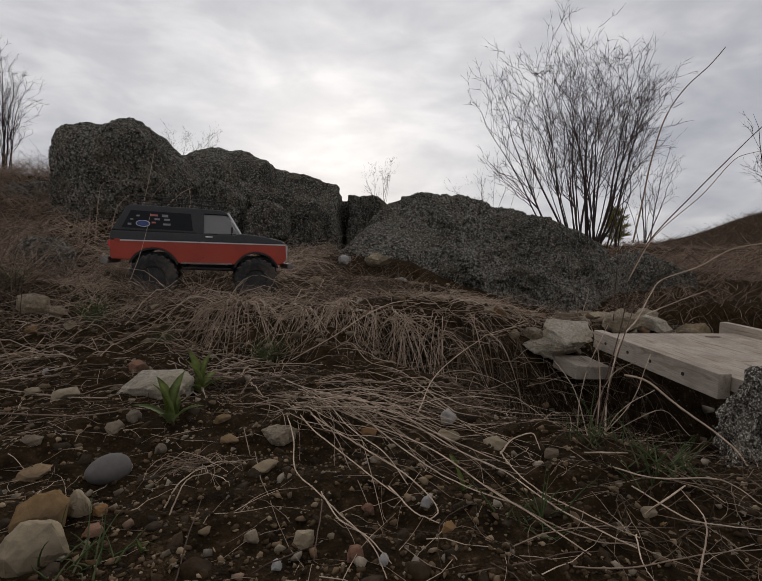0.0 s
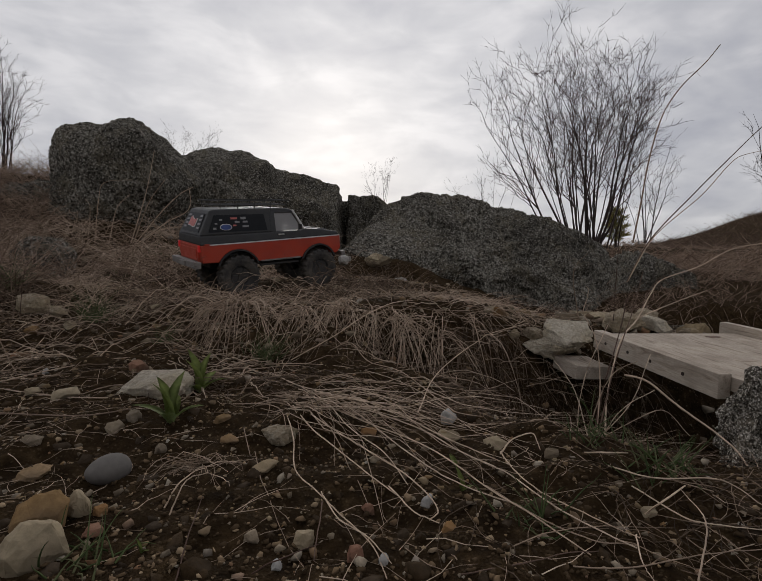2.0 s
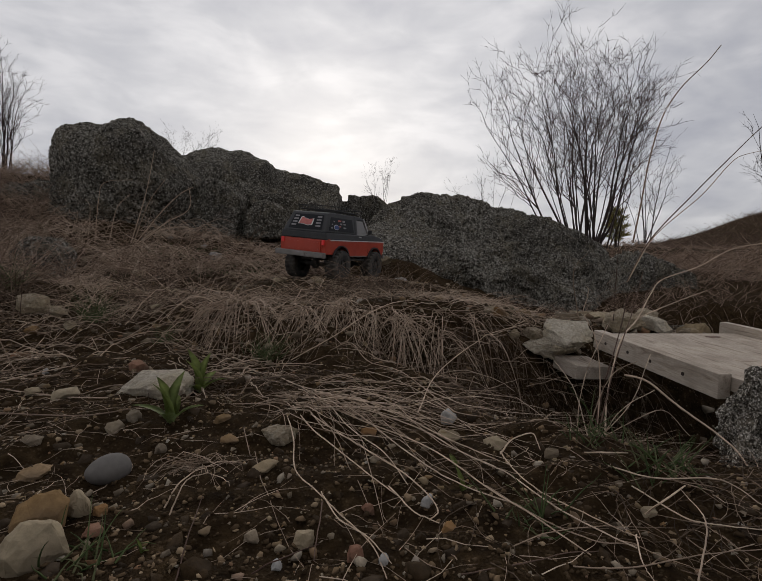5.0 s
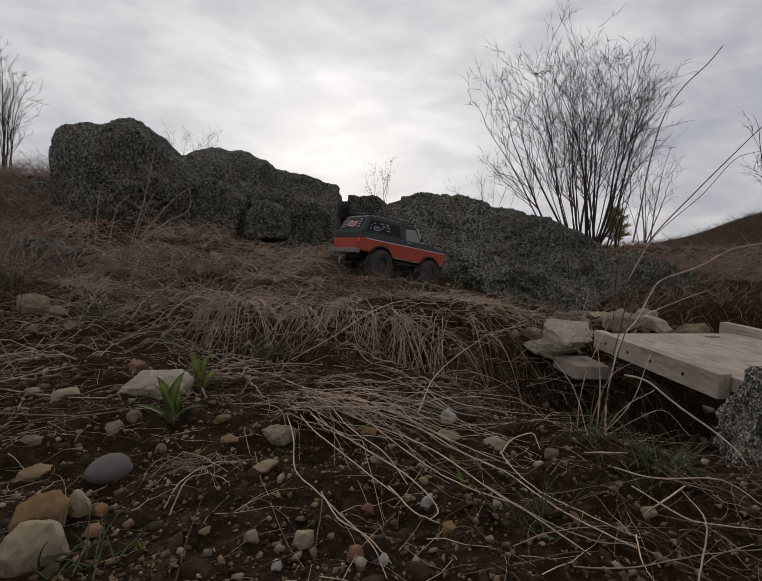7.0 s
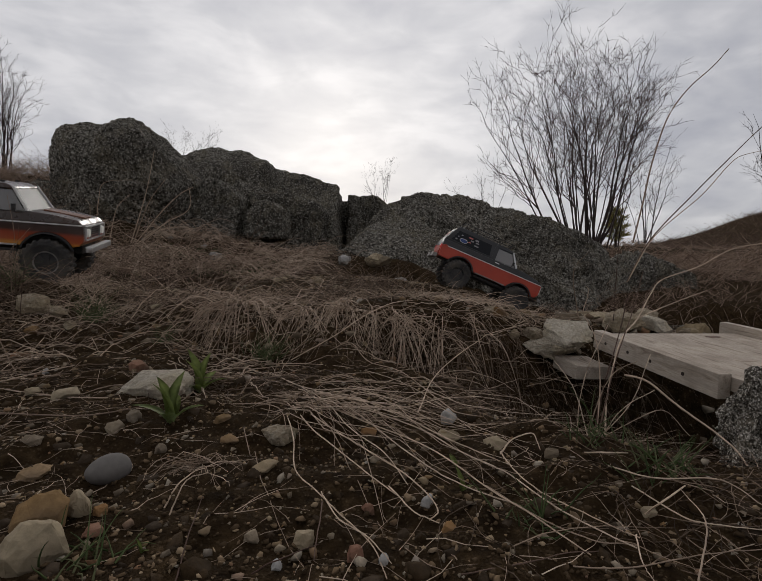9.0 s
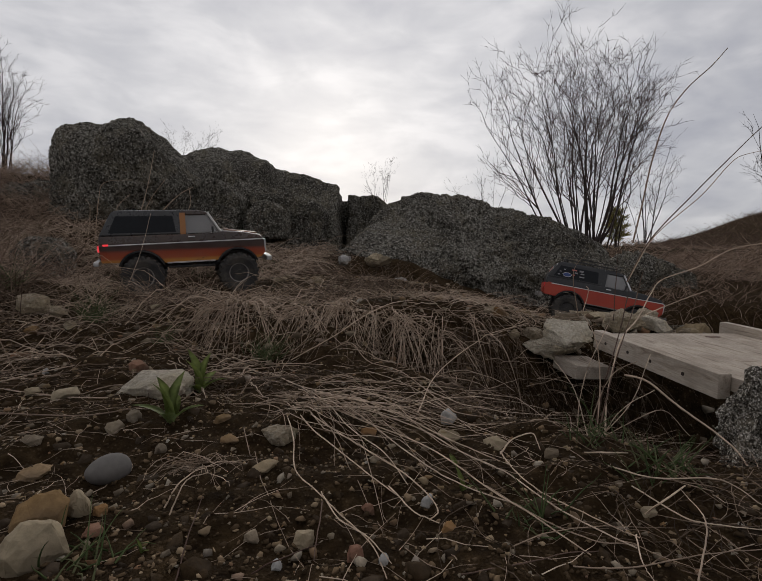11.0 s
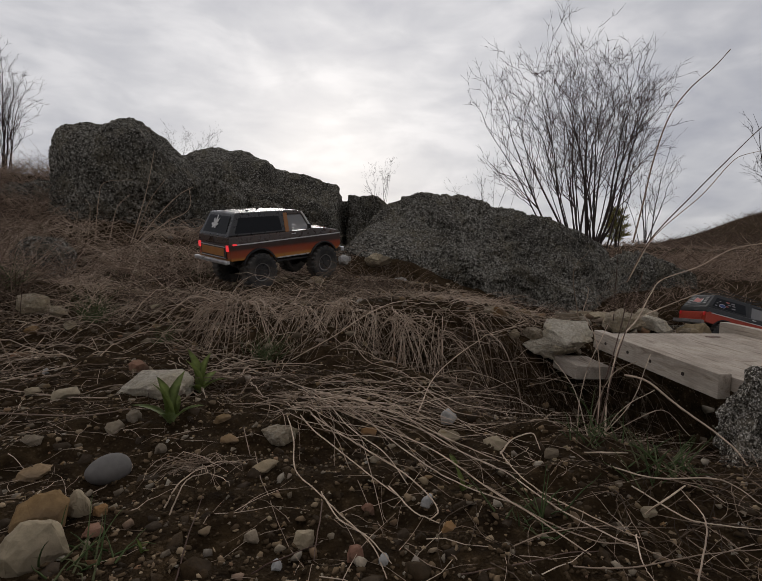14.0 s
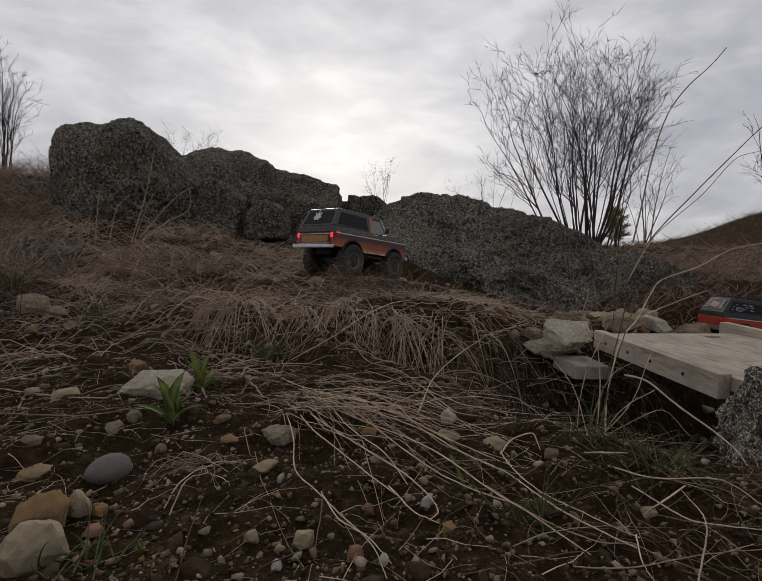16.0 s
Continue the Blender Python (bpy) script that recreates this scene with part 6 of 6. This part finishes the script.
    x, y = clumpy(rng, 190, -1.5, -0.2, 0.9, 1.9, 4, 43, 0.2)
    ok = off_trail(x, y) > 0.13
    grass("arching_stems", blade_paths(rng, x[ok], y[ok], rng.uniform(0.10, 0.27, int(ok.sum())), 9, 0.75, 0.85, curl=0.2), 0.0013, REED, "pale dry stems arching over the grass", rng)
    for cx, cy, n in ((-0.45, 1.40, 80), (-0.33, 1.43, 80), (-0.60, 1.42, 60), (-0.14, 1.50, 60), (-0.86, 1.40, 60)):
        x, y = rng.normal(cx, 0.035, n), rng.normal(cy, 0.025, n)
        grass("dry_bush", blade_paths(rng, x, y, rng.uniform(0.05, 0.13, n), 7, 1.1, 0.9, curl=0.18), 0.0011, STRAW, "pale dry grass clump at the trail's edge", rng)
    x, y = clumpy(rng, 330, -1.05, -0.2, 0.74, 1.2, 6, 47, -0.15)
    grass("grass_litter", blade_paths(rng, x, y, rng.uniform(0.04, 0.15, len(x)), 8, 0.45, 0.5), 0.0012, STRAW, "pale dry stems matted on the bank", rng)
    # twigs and chaff on the bare trail
    n = 900
    y = rng.uniform(1.5, 2.7, n)
    x = y * rng.uniform(-0.12, 0.40, n)
    grass("grass_litter", blade_paths(rng, x, y, rng.uniform(0.03, 0.12, n), 5, 0.12, 0.12, curl=0.2), 0.0013, STRAW, "short pale twigs and chaff lying on the trail", rng)
    # litter on the bank beside the bridge
    n = 520
    x, y = rng.uniform(0.12, 0.46, n), rng.uniform(1.10, 1.55, n)
    grass("grass_litter", blade_paths(rng, x, y, rng.uniform(0.04, 0.14, n), 7, 0.45, 0.45, curl=0.25), 0.0010, STRAW, "dry grass litter on the bank beside the bridge", rng)
    # curled dry tuft on the soil
    n = 46
    x, y = rng.normal(-0.19, 0.008, n), rng.normal(0.505, 0.008, n)
    grass("dry_tuft", blade_paths(rng, x, y, rng.uniform(0.025, 0.085, n), 9, 0.75, 0.95, heading=-1.9, spread=0.75, curl=0.3), 0.0006, STRAW, "small curled tuft of dry grass on the soil", rng)
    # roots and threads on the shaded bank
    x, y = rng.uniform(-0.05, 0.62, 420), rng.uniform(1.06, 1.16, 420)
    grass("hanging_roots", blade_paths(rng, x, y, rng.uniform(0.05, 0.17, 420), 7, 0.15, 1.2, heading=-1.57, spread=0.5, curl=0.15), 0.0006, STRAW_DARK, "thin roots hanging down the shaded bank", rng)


dry_grass()


def rooted(pts):
    """A far stem moved back along the slope until its foot stands on the soil."""
    if pts[0][1] < 1.1:
        return pts, 1.0
    for k in np.linspace(1.0, 1.75, 40):
        p = [(x * k, y * k, EYE_Z + (z - EYE_Z) * k) for x, y, z in pts]
        if p[0][2] < height(p[0][0], p[0][1]) + 0.012:
            return p, k
    return pts, 1.0


def reeds():
    for i, (r, mat_, pts) in enumerate(LYING_REEDS + STANDING_STEMS):
        if i >= len(LYING_REEDS):
            pts, k = rooted(pts)
            r = r * k ** 1.3
        path = spline(pts, 6 * len(pts))
        k = len(path)
        wob = np.cumsum(np.random.default_rng(i).normal(0, 0.0002, (k, 3)), 0)
        me = tubes("reed", [path + wob], [r * np.linspace(1, 0.55, k)], 6)
        standing = i >= len(LYING_REEDS)
        ob = mesh_part("dry_stem" if standing else "fallen_reed", me, mat_, smooth=True)
        name = "pale" if mat_ is REED else "straw-coloured" if mat_ is STRAW else "reddish brown" if mat_ is TWIG else "dark brown"
        tagged(ob, (name + " dry stem rising from the ground") if standing else (name + " dry reed lying over the soil"), "stem" if standing else "reed", "dry stems" if standing else "fallen reeds")


def sway_stalk():
    base = np.array(SWAY_STALK[0])
    path = spline(np.array(SWAY_STALK) - base, 30)
    ob = mesh_part("reed_stalk", tubes("reed_stalk", [path], [0.0032 * np.linspace(1, 0.5, 30)], 6), SCRUB, smooth=True)
    ob.location = base
    tagged(ob, "long bent brown reed stalk swaying against the sky", "reed")
    return ob, base


reeds()
stalk, STALK_BASE = sway_stalk()


def leaf(bm, m, length, width):
    """A lance-shaped leaf, folded along its middle and arching over."""
    rows = []
    for i in range(8):
        t = i / 7
        w = width * math.sin(math.pi * min(1, t * 0.92 + 0.08)) ** 0.8 * 0.5
        z = length * (t - 0.18 * t * t)
        y = length * 0.42 * t * t
        rows.append([bm.verts.new(m @ Vector(p)) for p in ((-w, y - w * 0.35, z), (0, y, z), (w, y - w * 0.35, z))])
    for a, b in zip(rows, rows[1:]):
        for j in (0, 1):
            bm.faces.new((a[j], a[j + 1], b[j + 1], b[j]))


def sprouts():
    for i, (x, y, s, n) in enumerate(SPROUTS):
        root = new("green_sprout")
        root.location = (x, y, height(x, y) - 0.002)
        tagged(root, "young bright green sprout with lance-shaped leaves", "plant", "green sprouts")
        rnd = random.Random(i)
        for j in range(n):
            bm = bmesh.new()
            inner = j % 2
            m = Matrix.Rotation(j * 2.4 + rnd.uniform(-0.3, 0.3), 4, "Z") @ Matrix.Rotation(radians(-34 if not inner else 4), 4, "X")
            leaf(bm, m, s * (0.058 if inner else 0.042) * rnd.uniform(0.8, 1.15), s * 0.0135)
            bmesh.ops.solidify(bm, geom=bm.faces[:], thickness=0.0006)
            part("leaf", bm, GREEN, root, smooth=True)
    rng = np.random.default_rng(77)
    for gx, gy, s in GREEN_TUFTS:
        n = 26
        p = blade_paths(rng, rng.normal(gx, 0.012, n), rng.normal(gy, 0.012, n), rng.uniform(0.025, 0.07, n) * s, 6, 1.4, 0.4, curl=0.08)
        ob = mesh_part("grass_tuft", tubes("grass_tuft", p, (0.0009 * np.ones(n))[:, None] * np.linspace(1, 0.2, 6)[None], 3), GRASS_GREEN)
        tagged(ob, "small tuft of fresh green grass among dry stems", "grass", "green grass tufts", "stuff")


sprouts()
# stand-in for a pale bend of road on the far slope, shaped as a rock
boulder("flat_rock", (5.15, 8.2, 0.42), [(1, 0, 0, 0.15), (-1, 0, 0, 0.17), (0, 1, 0, 0.4), (0, -1, 0.3, 0.2), (0.3, 0, 1, 0.15), (0, 0, -1, 0.4), (-0.6, 0, 0.8, 0.14)], PALE_ROCK, "pale grey bend of road on the far slope, built as a flat rock", 4, seed=9, category="rock")


# ---- motion of the trucks ----
def spin_rows(rows, x, y):
    ts = [r[0] for r in rows]
    ps = [r[1].translation for r in rows]
    out, ang = [], 0.0
    last = ps[0]
    for i in range(161):
        t = i / 10
        j = max(0, min(len(ts) - 2, sum(1 for v in ts if v <= t) - 1))
        k = (t - ts[j]) / (ts[j + 1] - ts[j])
        p = ps[j].lerp(ps[j + 1], max(0, min(1, k)))
        fwd = rows[j][1].col[0].xyz
        go = (p - last).dot(fwd)
        ang += math.degrees(go / 0.071)
        last = p
        out.append((t, pose(x, y, WHEEL_Z, 0, ang, 0)))
    return out


def motions():
    for ob, rows in ((red_truck, RED_ROWS), (orange_truck, ORANGE_ROWS)):
        walk(ob, rows)
        for w in WHEELS[ob.name]:
            walk(w, spin_rows(rows, w.location.x, w.location.y))
    walk(stalk, [(t, pose(*STALK_BASE, 0, lean, 0)) for t, lean in ((0, 1.6), (1.0, 0.2), (3.5, 0.0), (5.0, 0.3), (7.0, 0.8), (9.0, 2.6), (11.0, 2.2), (12.5, 1.9), (13.5, 2.4), (14.5, 3.4), (16.0, 1.9))])


motions()
